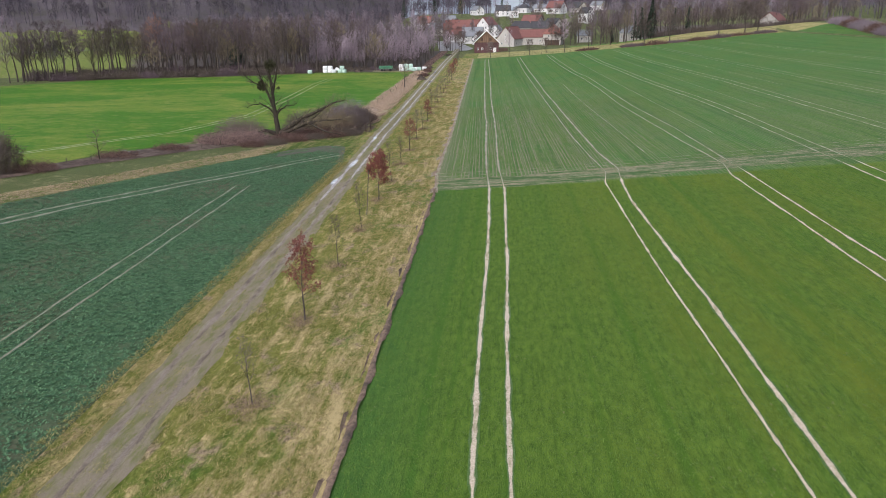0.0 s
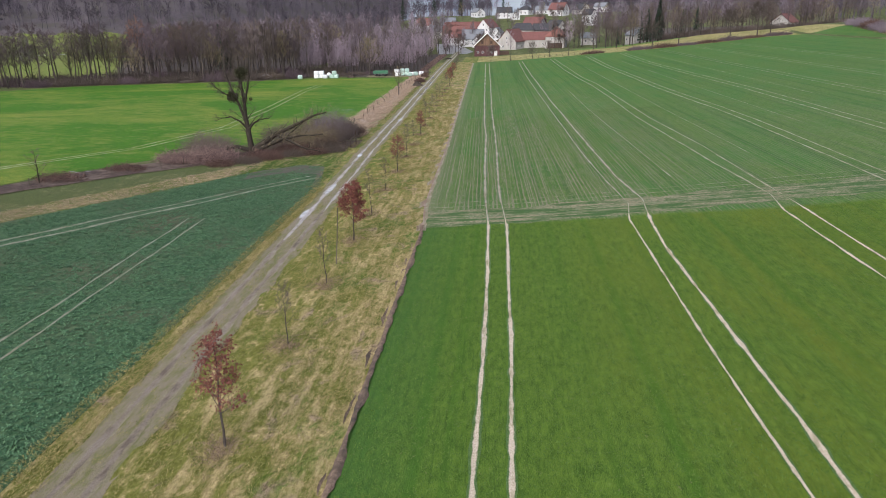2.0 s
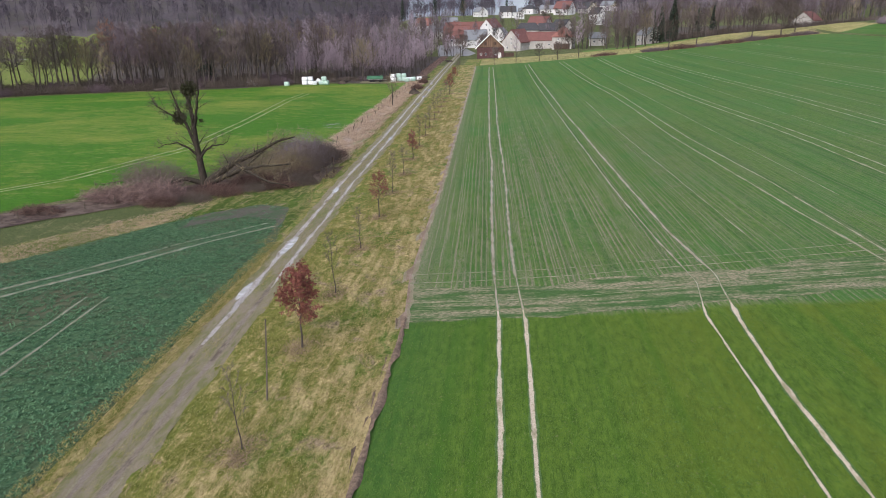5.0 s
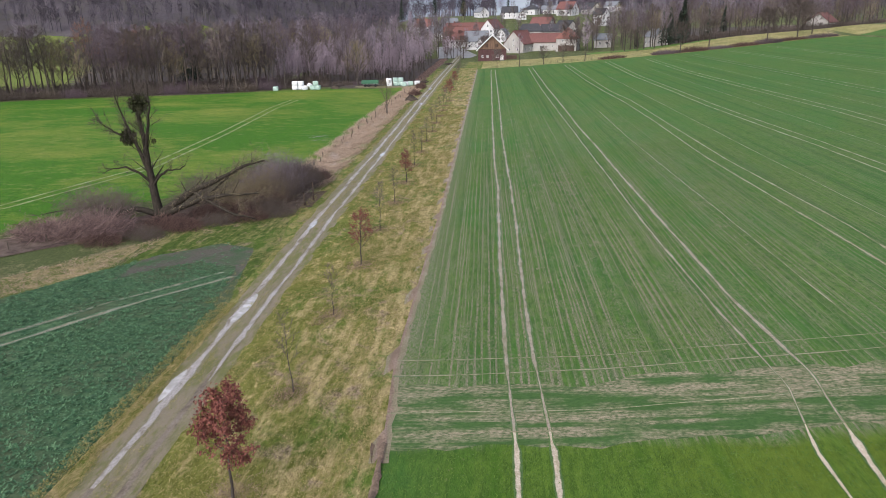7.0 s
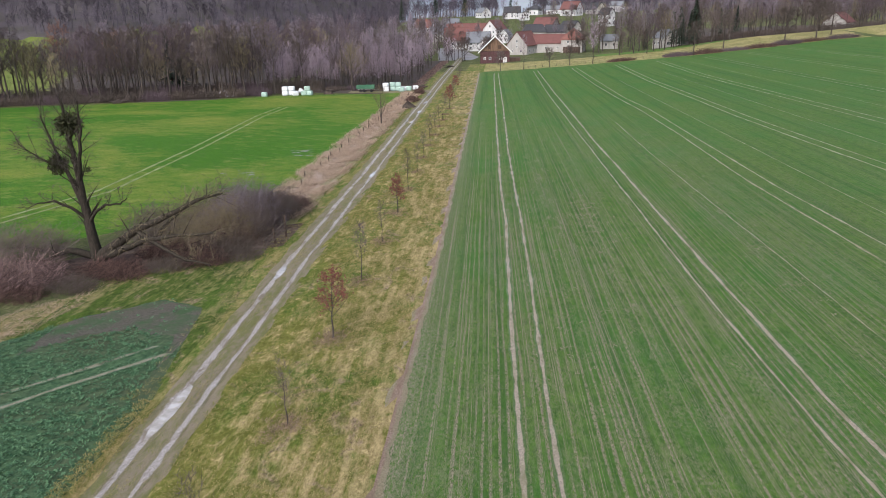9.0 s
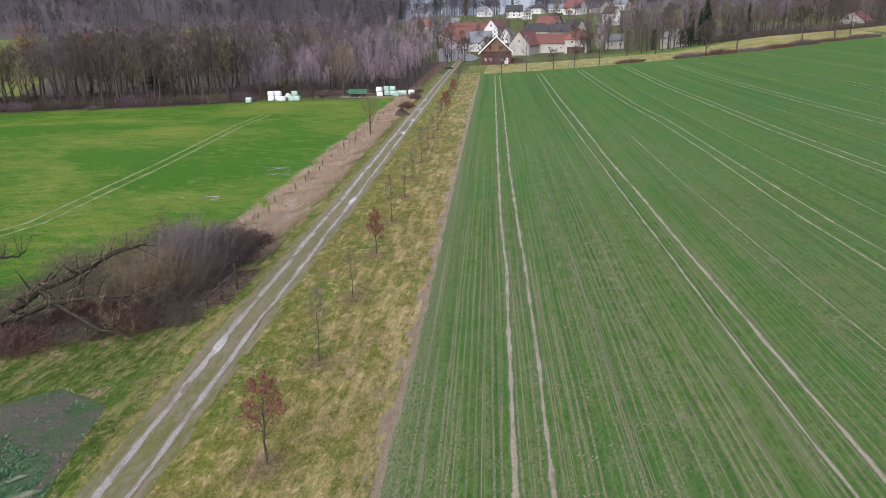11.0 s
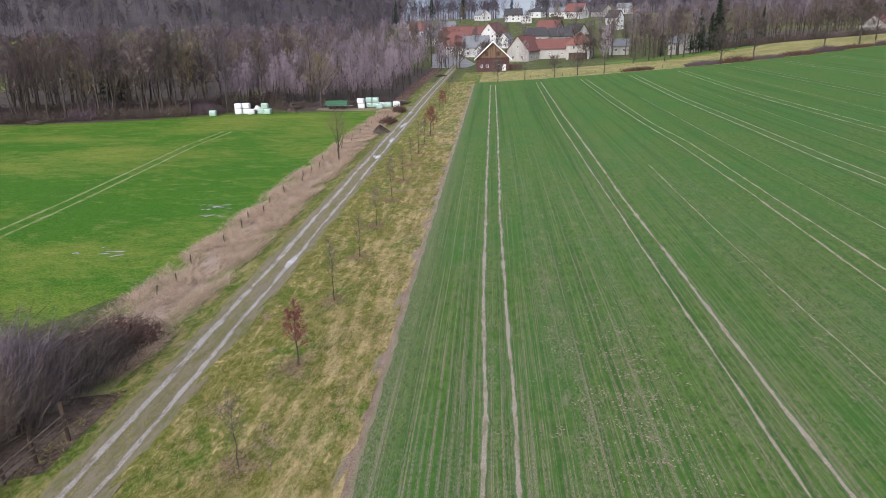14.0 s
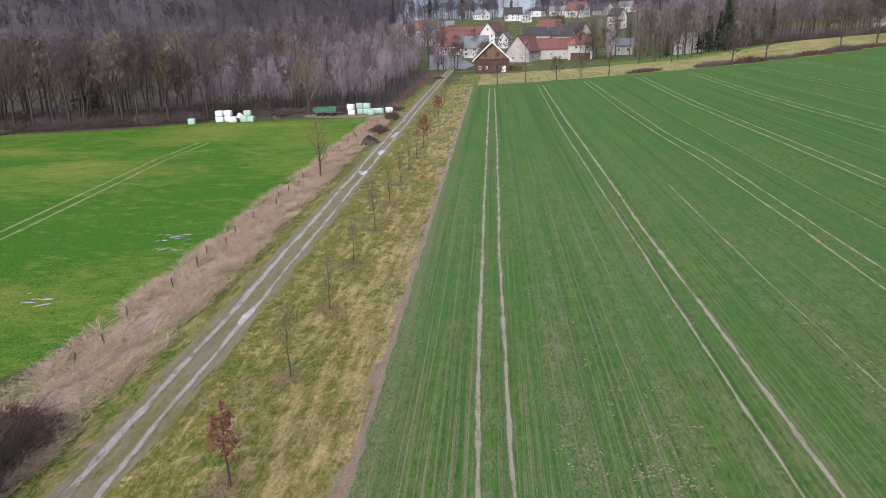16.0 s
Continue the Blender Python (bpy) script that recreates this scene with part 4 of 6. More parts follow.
limb(wood, crown, rng, [(-.8, .2, 4.0), (.2, -.3, 5.2), (1.2, -.5, 5.9), (2.7, -.6, 6.0), (3.3, -.6, 6.5)], .17, .04, 9, 1.3, upright=.11)
limb(wood, crown, rng, [(-.9, .2, 4.3), (-2.0, -.5, 5.6), (-3.2, -.8, 6.3), (-4.6, -1.0, 6.2), (-5.6, -1.1, 5.7)], .17, .03, 10, 1.4, upright=.11)
limb(wood, crown, rng, [(-3.0, .6, 9.0), (-4.8, .2, 9.8), (-6.6, 0, 11.2)], .12, .03, 13, 2.0, 9, upright=.11)
limb(wood, crown, rng, [(-1.9, .4, 10.0), (-3.0, 1.4, 12.0), (-3.6, 2.0, 14.0)], .12, .03, 13, 2.2, 9, upright=.11)
part("trunk", wood.mesh("trunk", M_DARKBARK, True), willow)
part("crown", crown.mesh("crown", M_TWIG_DARK), willow)
wood, crown = Geo(), Geo()
limb(wood, crown, rng, [(.2, 0, .9), (2.2, -.4, 2.2), (4.6, -.8, 3.7), (7.6, -1.0, 5.0), (10.6, -.6, 6.4), (12.6, -.2, 6.9)], .52, .08, 22, 2.2)
limb(wood, crown, rng, [(.4, -.2, .7), (3.0, -1.0, 1.9), (5.8, -1.6, 3.0), (8.8, -1.9, 3.5), (12.2, -1.6, 3.7)], .42, .07, 20, 2.2)
limb(wood, crown, rng, [(4.6, -.8, 3.6), (7.0, -2.0, 2.6), (9.8, -2.8, 1.6), (12.0, -3.0, 1.2)], .24, .05, 14, 1.8)
limb(wood, crown, rng, [(5.8, .9, 3.0), (8.0, .6, 4.9), (9.6, .4, 6.0)], .16, .04, 10, 1.7)
part("broken_limb", wood.mesh("broken_limb", M_DARKBARK, True), willow, "long dark broken limb reaching down to the bank")
part("limb_crown", crown.mesh("limb_crown", M_TWIG_OLIVE), willow)
wood, crown = Geo(), Geo()
limb(wood, crown, rng, [(-.3, .2, .8), (-2.6, -.4, 1.6), (-4.4, -1.2, .9), (-6.0, -2.4, .4)], .38, .10, 12, 1.3, 4)
limb(wood, crown, rng, [(-4.4, 1.0, .8), (-8.0, 1.4, 1.2), (-11.0, 1.0, 1.1), (-14.2, .2, .6)], .2, .04, 10, 1.6, 4)
part("fallen_branch", wood.mesh("fallen_branch", M_DARKBARK, True), willow, "dark fallen branch lying in the brush")
part("branch_crown", crown.mesh("branch_crown", M_TWIG_DARK), willow)
for cx, cy, cz, rr in ((-3.6, .7, 9.3, .95), (-2.0, .2, 12.9, 1.15), (-2.2, .3, 10.8, .5), (-.3, -.2, 9.0, .35)):
    g = Geo()
    for i in range(900 if rr > .6 else 300):
        d = sph(rng)
        p = Vector((cx + .11 * cz, cy, cz)) + d * rr * rng.uniform(.1, .85)
        q = (d + sph(rng) * .8).normalized() * rr * .32
        g.leaf(p, q, q.cross(sph(rng)).normalized(), rr * .075)
    part("mistletoe", g.mesh("mistletoe", M_MISTLE), willow, "dark round mistletoe clump")


def thicket(name, x, y, rx, ry, h, n, mat, label, seed, width=.018, droop=.5, category="shrub", dense=3):
    """A mass of arching stems with twigs."""
    rng = random.Random(seed)
    g, tg = Geo(), Geo()
    z0 = zed(x, y)
    for i in range(n):
        a, k = rng.uniform(0, 6.283), math.sqrt(rng.random())
        bx_, by_ = rx * k * math.cos(a) * .8, ry * k * math.sin(a) * .8
        p = Vector((bx_, by_, zed(x + bx_, y + by_) - z0 - .1))
        out = Vector((math.cos(a), math.sin(a), 0)) * k
        hh = h * (1.05 - .55 * k * k) * rng.uniform(.6, 1.1)
        m1 = p + Vector((0, 0, hh * .6)) + (out + sph(rng) * .9) * min(rx, h * .8) * .22
        m2 = p + Vector((0, 0, hh * (1 - droop * .3))) + (out * 1.1 + sph(rng) * 1.1) * min(rx, h * .9) * .34
        m3 = p + Vector((0, 0, hh * (1 - droop * rng.random()))) + (out * 1.2 + sph(rng) * 1.4) * min(rx, h * .9) * .46
        m3.z = max(m3.z, .05)
        for u, v in ((p, m1), (m1, m2), (m2, m3)):
            d = (v - u).cross(Vector((.3, .9, .2))).normalized() * width
            b = len(g.v)
            g.v += [u - d, u + d, v + d * .6, v - d * .6]
            g.f.append((b, b + 1, b + 2, b + 3))
        for t in range(dense * 2):
            q = along([p, m1, m2, m3], rng.uniform(.3, 1))
            tg.spike(q, q + (sph(rng) + Vector((0, 0, .3))).normalized() * h * rng.uniform(.1, .26), width * .7)
    ob = empty(name, pose(x, y, z0), label, category)
    part("stem_mass", g.mesh("stem_mass", mat), ob)
    part("twig_mass", tg.mesh("twig_mass", mat), ob)
    return ob


for i, (sx, sy_, sr, sh, sn, sm) in enumerate(((-27.0, 116.4, 2.2, 4.4, 330, M_TWIG_GREY), (-27.8, 118.6, 2.6, 5.8, 380, M_TWIG), (-26.4, 119.8, 2.1, 4.9, 300, M_TWIG_GREY),
                                              (-28.8, 115.4, 2.4, 4.0, 300, M_TWIG_OLIVE), (-28.2, 114.0, 2.0, 2.6, 260, M_BRAMBLE), (-29.8, 118.9, 2.4, 4.6, 300, M_TWIG))):
    thicket("willow_shrub", sx, sy_, sr, sr, sh, sn, sm, "dense bare brown shrub at the end of the hedge", 300 + i, .012, .6, "shrub", 6)
thicket("willow_shrub", -30.5, 114.8, 3.8, 3.0, 3.3, 420, M_TWIG_OLIVE, "tangled bare shrub under the broken limb", 2, .016, .3)
thicket("willow_shrub", -25.8, 122.5, 1.9, 2.6, 3.6, 300, M_TWIG_GREY, "bare brown shrub at the track side", 3, .016, .3)
thicket("willow_shrub", -31.5, 121.0, 3.6, 3.4, 4.4, 520, M_TWIG_DARK, "dense bare shrub behind the gate", 31, .016, .35)
thicket("willow_shrub", -36.0, 115.5, 3.4, 2.8, 3.6, 420, M_TWIG_GREY, "bare bushes behind the willow", 32, .016, .4)
thicket("bramble_thicket", -27.5, 127.0, 2.4, 3.2, 1.8, 480, M_BRAMBLE, "brown dead brambles behind the shrub", 33, .016, .9)
thicket("bramble_thicket", -42.8, 102.8, 4.0, 2.8, 2.5, 900, M_PINK, "pinkish-brown dead bramble mound by the willow", 4, .02, 1.0)
thicket("bramble_thicket", -47.5, 101.5, 3.6, 2.4, 2.0, 600, M_PINK, "bleached dead bramble mound", 5, .02, 1.0)
thicket("bramble_thicket", -45.5, 108.5, 4.0, 2.6, 3.4, 500, M_TWIG_GREY, "bare brown bushes behind the brambles", 6, .016, .5)
thicket("bramble_thicket", -36.2, 106.0, 3.4, 1.7, 1.5, 500, M_BRAMBLE, "low dead bramble around the willow foot", 7, .018, .9)
thicket("bramble_thicket", -31.8, 110.4, 4.4, 1.9, 1.7, 650, M_BRAMBLE, "low brown dead growth along the bank", 8, .018, .9)
thicket("bramble_thicket", -28.2, 112.4, 2.7, 2.0, 1.8, 500, M_TWIG_DARK, "dark dead growth along the bank", 9, .018, .8)
for i, (sx, sy_) in enumerate(((-25.6, 109.6), (-28.4, 108.2), (-31.6, 107.0), (-34.6, 105.0), (-37.4, 102.0), (-40.6, 99.6))):
    thicket("bramble_thicket", sx, sy_, 2.3, 1.6, 1.25, 420, M_BRAMBLE if i % 2 else M_TWIG_DARK, "low dark dead brambles at the foot of the hedge", 340 + i, .012, .9, "shrub", 5)
thicket("bramble_thicket", -25.4, 126.2, 1.6, 3.2, 1.6, 420, M_BRAMBLE, "brown dead nettles beside the reeds", 10, .016, .9)
thicket("bramble_thicket", -58.0, 87.5, 4.0, 2.0, 1.3, 350, M_BRAMBLE, "dead brown growth on the field margin", 11, .018, .9)
thicket("bramble_thicket", -65.0, 77.0, 4.6, 2.2, 1.7, 450, M_BRAMBLE, "dead brown growth around a cut stump", 12, .018, .9)
thicket("bramble_thicket", -52.5, 94.5, 3.2, 1.6, 1.2, 300, M_BRAMBLE, "low dead brown growth", 13, .018, .9)
thicket("willow_shrub", -67.5, 75.5, 1.9, 1.9, 5.5, 300, M_TWIG_DARK, "multi-stemmed bare willow shrub", 14, .03, .2)
thicket("bramble_thicket", -24.9, 232.5, 1.4, 3.2, 1.7, 300, M_BRAMBLE, "reddish dead growth in the reed strip", 15, .02, .7)
thicket("bramble_thicket", -25.2, 250.5, 1.3, 2.6, 2.0, 260, M_BRAMBLE, "reddish bare bush beside the reeds", 16, .02, .4)
tree_thing("field_maple", 301, (-26.4, 192.8), "small bare spreading tree in the reed strip", "", M_BARK, M_TWIG_OLIVE, h=7.6, r=.16, first=.22, nb=16, spread=.42, up=1.5, nsub=7, ntw=7, tw=.012, twl=.3)
tree_thing("round_maple", 302, (-46.5, 260.8), "round-crowned bare tree beside the trailer", "", M_BARK, M_TWIG_OLIVE, h=13.5, r=.3, first=.22, nb=26, spread=.46, up=.8, nsub=9, ntw=9, tw=.022, twl=.28)
tree_thing("hedge_tree", 303, (-59.6, 85.6), "small bare thorn tree on the field margin", "", M_DARKBARK, M_TWIG_GREY, h=4.2, r=.1, first=.25, nb=12, spread=.4, up=.8, nsub=5, ntw=6, tw=.012, twl=.35)

# ---- woods ----
WOOD = [("bare_tree", dict(h=19, r=.24, first=.35, nb=17, spread=.22, up=1.3, nsub=6, ntw=9, tw=.036, twl=.26), M_TWIG, "tall slim bare tree in the wood"),
        ("bare_tree", dict(h=16, r=.18, first=.3, nb=16, spread=.2, up=1.7, nsub=6, ntw=9, tw=.034, twl=.28), M_TWIG_MAUVE, "slim bare tree with purple-brown twigs"),
        ("bare_tree", dict(h=17, r=.26, first=.3, nb=18, spread=.27, up=1.1, nsub=6, ntw=10, tw=.046, twl=.26), M_TWIG_GREY, "bare broad-crowned tree in the wood"),
        ("bare_tree", dict(h=14, r=.16, first=.25, nb=15, spread=.22, up=1.9, nsub=6, ntw=9, tw=.034, twl=.3), M_TWIG_MAUVE, "young bare tree with upright branches"),
        ("alder", dict(h=18, r=.26, first=.4, nb=18, spread=.26, up=.7, nsub=6, ntw=9, tw=.038, twl=.28), M_TWIG_PURPLE, "bare alder with a purplish crown"),
        ("willow_tree", dict(h=15, r=.3, first=.22, nb=16, spread=.36, up=1.2, nsub=6, ntw=9, tw=.034, twl=.3, lean=(.08, 0)), M_TWIG_OLIVE, "bare willow with olive-yellow twigs"),
        ("orchard_tree", dict(h=11, r=.24, first=.24, nb=18, spread=.45, up=1.0, nsub=7, ntw=13, tw=.062, twl=.3), M_TWIG_GREY, "bare spreading fruit tree at the edge of the field"),
        ("russet_tree", dict(h=18, r=.24, first=.35, nb=17, spread=.27, up=1.1, nsub=6, ntw=9, tw=.038, twl=.27), M_TWIG_RUSSET, "tall bare tree with russet twigs")]
spots = []
rng = random.Random(77)


def far_enough(x, y, gap):
    if any((x - a) ** 2 + (y - b) ** 2 < gap * gap for a, b in spots):
        return False
    spots.append((x, y))
    return True


PROTO = []
for k, (nm, kw, tm, lb) in enumerate(WOOD):
    x, y = [(-52, 272), (-46, 280), (-62, 262), (-38, 275), (-86, 246), (-98, 241), (65.8, 313.5), (-112, 246)][k]
    spots.append((x, y))
    PROTO.append(tree_thing(nm, 500 + k, (x, y), lb, "trees of the wood", M_BARK, tm, **kw))


BULK = []


def plant(n, box, kinds, gap, size=(.8, 1.15), ok=None, bulk=False):
    made = tries = 0
    while made < n and tries < n * 40:
        tries += 1
        x, y = rng.uniform(box[0], box[1]), rng.uniform(box[2], box[3])
        if (ok and not ok(x, y)) or not far_enough(x, y, gap):
            continue
        k, turn, s = rng.choice(kinds), rng.uniform(0, 360), rng.uniform(*size)
        if bulk:
            BULK.append((k, x, y, turn, s))
        else:
            put(PROTO[k], x, y, turn, s)
        made += 1


edge = lambda x: float(np.interp(x, [-165, -138, -104, -76, -64, -50, -34, -29], [212, 226, 236, 244, 252, 263, 266, 268]))
# dense young wood beside the track
plant(250, (-74, -30, 262, 400), (1, 3, 1, 3, 0, 2), 2.6, (.55, .85), bulk=True, ok=lambda x, y: y > edge(x) + 4 and x < float(track_x(y)) - 7.5 - 0.02 * (y - 262))
plant(70, (-74, -31, 256, 285), (1, 3, 3), 1.7, (.45, .72), lambda x, y: edge(x) + 1.5 < y and x < float(track_x(y)) - 8)
# the row of trees along the brook
plant(95, (-165, -66, 208, 262), (2, 4, 5, 0, 4, 2, 5), 3.0, (.75, 1.15), lambda x, y: edge(x) + 1 < y < edge(x) + 15)
plant(13, (-132, -84, 228, 262), (7,), 3.0, (.95, 1.2), lambda x, y: edge(x) + 2 < y < edge(x) + 13)
plant(14, (-205, -160, 165, 230), (2, 5, 4), 4.0, (.8, 1.1))
# between brook and slope, thin
plant(240, (-215, -70, 250, 430), (2, 4, 0, 4, 5), 3.6, (.7, 1.1), bulk=True, ok=lambda x, y: x > -0.5 * (y + 8) - 4 and y > edge(max(x, -165)) + 9)
plant(60, (-260, -80, 330, 520), (2, 4, 0), 6.0, (.8, 1.1), bulk=True, ok=lambda x, y: x > -95 - (y - 330) * .55)
# around the village, on the far side of the field and on the bank
plant(60, (-75, -36, 395, 520), (2, 0, 1), 5.0, (.7, 1.0), bulk=True)
plant(18, (-30, 40, 380, 420), (2, 2, 3), 6.0, (.5, .8), lambda x, y: (x < -24 or x > 44))
plant(46, (48, 100, 372, 470), (2, 0, 4), 5.0, (.75, 1.15), lambda x, y: y > 392)
plant(90, (85, 190, 360, 470), (2, 0, 4, 2, 5), 5.0, (.8, 1.2), bulk=True, ok=lambda x, y: y > np.interp(x, [85, 190], [392, 378]))
plant(20, (92, 175, 372, 392), (2, 4), 4.5, (.6, .95))
plant(60, (-40, 110, 520, 640), (2, 0, 5, 6), 7.0, (.5, .85))
plant(34, (-52, 50, 440, 520), (2, 6, 6, 0), 5.0, (.5, .8))
plant(16, (-38, 46, 396, 436), (6, 2), 5.0, (.6, .9), lambda x, y: not (-24 < x < -12 or -2 < x < 30))
plant(40, (146, 190, 200, 345), (2, 4, 5), 5.0, (.5, .9))
# the inner trees of the woods, which nobody could count, are joined by kind
for k in range(8):
    gw, gc, _ = skeleton_tree(700 + k, **{**WOOD[k][1], "ntw": 9, "tw": .042, "light": True})
    for pn, mt, src in (("trunk", M_BARK, gw), ("crown", WOOD[k][2], gc)):
        V = np.array([tuple(v) for v in src.v])
        F = np.array([f[:3] for f in src.f] + [(f[0], f[2], f[3]) for f in src.f if len(f) == 4])
        VV, FF = [], []
        for i, (kk, x, y, turn, s) in enumerate(q for q in BULK if q[0] == k):
            a = radians(turn)
            Rm = np.array([[math.cos(a), -math.sin(a), 0], [math.sin(a), math.cos(a), 0], [0, 0, 1]]) * s
            VV.append(V @ Rm.T + (x, y, zed(x, y)))
            FF.append(F + i * len(V))
        if VV:
            tagged(new("woodland_" + pn + "s", mesh_of("woodland", np.concatenate(VV), np.concatenate(FF), mt)), "inner trees of the bare winter wood", "woodland", kind="stuff")

# trees at the edge of the field
AT = [(-2.7, 318.5, 6, .62), (6.0, 318, 1, .75), (15.4, 318, 6, .62), (22.9, 319.5, 6, .66), (30.9, 316.6, 3, .95), (80.0, 327.5, 6, 1.1), (102.3, 329, 6, 1.1), (116.2, 336, 6, 1.25), (124, 342, 6, 1.1),
      (46.0, 352, 6, .85), (53.0, 360, 6, 1.1), (56, 347, 6, .85), (62, 364, 4, .85), (66, 362, 5, .95), (71, 368, 0, .9), (50, 372, 2, .8), (58, 376, 2, .95), (64, 374, 4, .8), (68, 380, 2, 1.0), (74, 376, 2, .9), (82, 372, 2, 1.05), (86, 366, 6, 1.1), (90, 374, 2, 1.0), (-26.5, 402, 2, .9), (-29, 398, 2, .85), (-20, 396, 6, 1.0), (-33, 404, 2, .95), (-21, 391, 6, .8), (38, 420, 2, .9), (43, 414, 6, 1.2), (47, 425, 2, .95)]
for x, y, k, s in AT:
    put(PROTO[k], x, y, (x * 53) % 360, s)

# wooded slopes: many trees, too far to count
lows = []
for k in range(6):
    w, c, _ = skeleton_tree(900 + k, h=16, r=.26, first=.35, nb=10, spread=.22, up=1.4, nsub=4, ntw=8, tw=.085, twl=.42, light=True)
    V = np.array([tuple(v) for v in w.v + c.v])
    F = w.f + [tuple(i + len(w.v) for i in f) for f in c.f]
    F = np.array([f if len(f) == 3 else f for f in F if len(f) == 3] + [t for f in F if len(f) == 4 for t in ((f[0], f[1], f[2]), (f[0], f[2], f[3]))])
    lows.append((V, F))


def woods(name, n, pick, label, seed):
    r = np.random.RandomState(seed)
    VV, FF, base = [], [], 0
    while n:
        x, y = pick(r)
        V, F = lows[r.randint(6)]
        a, s = r.uniform(0, 6.28), r.uniform(.75, 1.25)
        R = np.array([[math.cos(a), -math.sin(a), 0], [math.sin(a), math.cos(a), 0], [0, 0, 1]]) * s
        VV.append(V @ R.T + (x, y, zed(x, y)))
        FF.append(F + base)
        base += len(V)
        n -= 1
    return tagged(new(name, mesh_of(name, np.concatenate(VV), np.concatenate(FF), M_HILLWOOD)), label, "woodland", kind="stuff")


def slope_start(x):
    return float(np.interp(x, [-900, -600, -300, -240, -100, -20, 60, 200, 400], [330, 380, 480, 560, 900, 1250, 1050, 900, 640]))


def left_slope(r):
    while True:
        x = r.uniform(-560, -118)
        y = slope_start(x) + (100 if x < -240 else 45) + 360 * r.rand() ** 1.1
        if not (-330 < x < -265 and 690 < y < 730):
            return x, y


def behind(r):
    x = r.uniform(25, 330)
    return x, np.interp(x, [25, 130, 200, 330], [760, 720, 560, 480]) + 140 * r.rand()


woods("hillside_wood", 1900, left_slope, "bare grey-purple wood covering the valley slope", 3)
def valley(r):
    x = r.uniform(-128, -8)
    return x, np.interp(x, [-128, -8], [640, 720]) + 260 * r.rand()


woods("valley_wood", 170, valley, "bare trees on the valley floor beyond the village", 6)
woods("hilltop_wood", 420, behind, "bare wood behind the village houses", 4)


def conifer(seed, h, place, label, group="conifers"):
    rng_ = random.Random(seed)
    w = Geo().tube([Vector((0, 0, -.2)), Vector((.1, 0, h * .5)), Vector((0, 0, h))], h * .016, .02, 6)
    g = Geo()
    for i in range(int(h * 3.2)):
        z = h * (.12 + .86 * i / (h * 3.2))
        for k in range(6):
            a = rng_.uniform(0, 6.28)
            L = (h - z) * .17 * rng_.uniform(.6, 1.1) + .25
            p, q = Vector((0, 0, z)), Vector((math.cos(a) * L, math.sin(a) * L, z - L * .28))
            for s in range(5):
                b = p.lerp(q, rng_.uniform(.25, 1))
                d = (q - p).normalized() * L * .35 + Vector((rng_.uniform(-.4, .4), rng_.uniform(-.4, .4), rng_.uniform(-.35, .1)))
                g.leaf(b, d, d.cross(Vector((.2, .1, 1))).normalized(), .14 + .02 * h * .3)
    ob = empty("spruce", pose(*place, zed(*place)), label, "tree", group)
    part("trunk", w.mesh("trunk", M_DARKBARK), ob)
    part("crown", g.mesh("crown", M_CONIFER), ob)
    return ob


sp = conifer(1, 21, (79.5, 368), "dark green spruce beside the gardens")
for x, y, s in ((76.5, 378, .62), (74, 385, .75), (78, 388, .8), (82, 386, .72), (62, 383, .45), (97, 394, .7), (105, 396, .7), (-103, 262, .95), (-101.5, 265, .7), (-36, 700, 1.1), (-58, 660, 1.0), (-84, 640, .9), (4, 680, .8)):
    put(sp, x, y, x * 31, s)

# hedges along the far end of the wheat
for i, (x0, x1) in enumerate(((36.5, 46), (56, 66), (66, 76), (76, 86), (86, 96), (96, 106), (106, 116), (116, 128))):
    xm = (x0 + x1) / 2
    thicket("field_hedge", xm, float(field_end(xm)) + 2.2, (x1 - x0) * .62, 1.4, 1.25 + .3 * (i % 3), 460, M_TWIG_PURPLE if i % 2 else M_BRAMBLE, "low bare brown hedge at the edge of the wheat", 60 + i, .03, .5, "hedge")
for i in range(9):
    x, y = 131 + i * 1.8, 232 + i * 10.5
    thicket("field_hedge", x + 3, y, 3.4, 5.5, 2.6, 380, M_BRAMBLE if i % 3 == 0 else M_TWIG, "bare brown bushes on the bank beside the wheat", 80 + i, .03, .5, "hedge")
# undergrowth at the foot of the wood
for i, x in enumerate(np.arange(-150, -32, 6.5)):
    thicket("undergrowth", float(x), edge(float(x)) + 1.6, 4.6, 2.2, 2.4 if x < -66 else 1.4, 420 if x < -66 else 220, M_TWIG_DARK if i % 4 else M_TWIG_PURPLE, "dark bare undergrowth at the edge of the wood", 120 + i, .036, .6)
for i, x in enumerate(np.arange(-160, -58, 7.0)):
    thicket("undergrowth", float(x), edge(float(x)) + 9.5, 5.0, 2.6, 3.4, 420, M_TWIG_DARK if i % 3 else M_TWIG_PURPLE, "dark bare bushes among the trees along the brook", 240 + i, .04, .5)
for i, y in enumerate(np.arange(270, 392, 9.0)):
    thicket("undergrowth", float(track_x(y)) - 6.4, float(y), 2.2, 5.0, .8, 240, M_PINK, "bleached pinkish dead growth between wood and track", 160 + i, .028, .8)
for i, x in enumerate(np.arange(88, 186, 7.0)):
    y = float(np.interp(x, [85, 190], [389, 374]))
    thicket("undergrowth", float(x), y, 5.2, 2.4, 3.2, 260, M_TWIG_DARK if i % 2 else M_TWIG_GREY, "dark bare bushes at the edge of the wood", 200 + i, .04, .6)


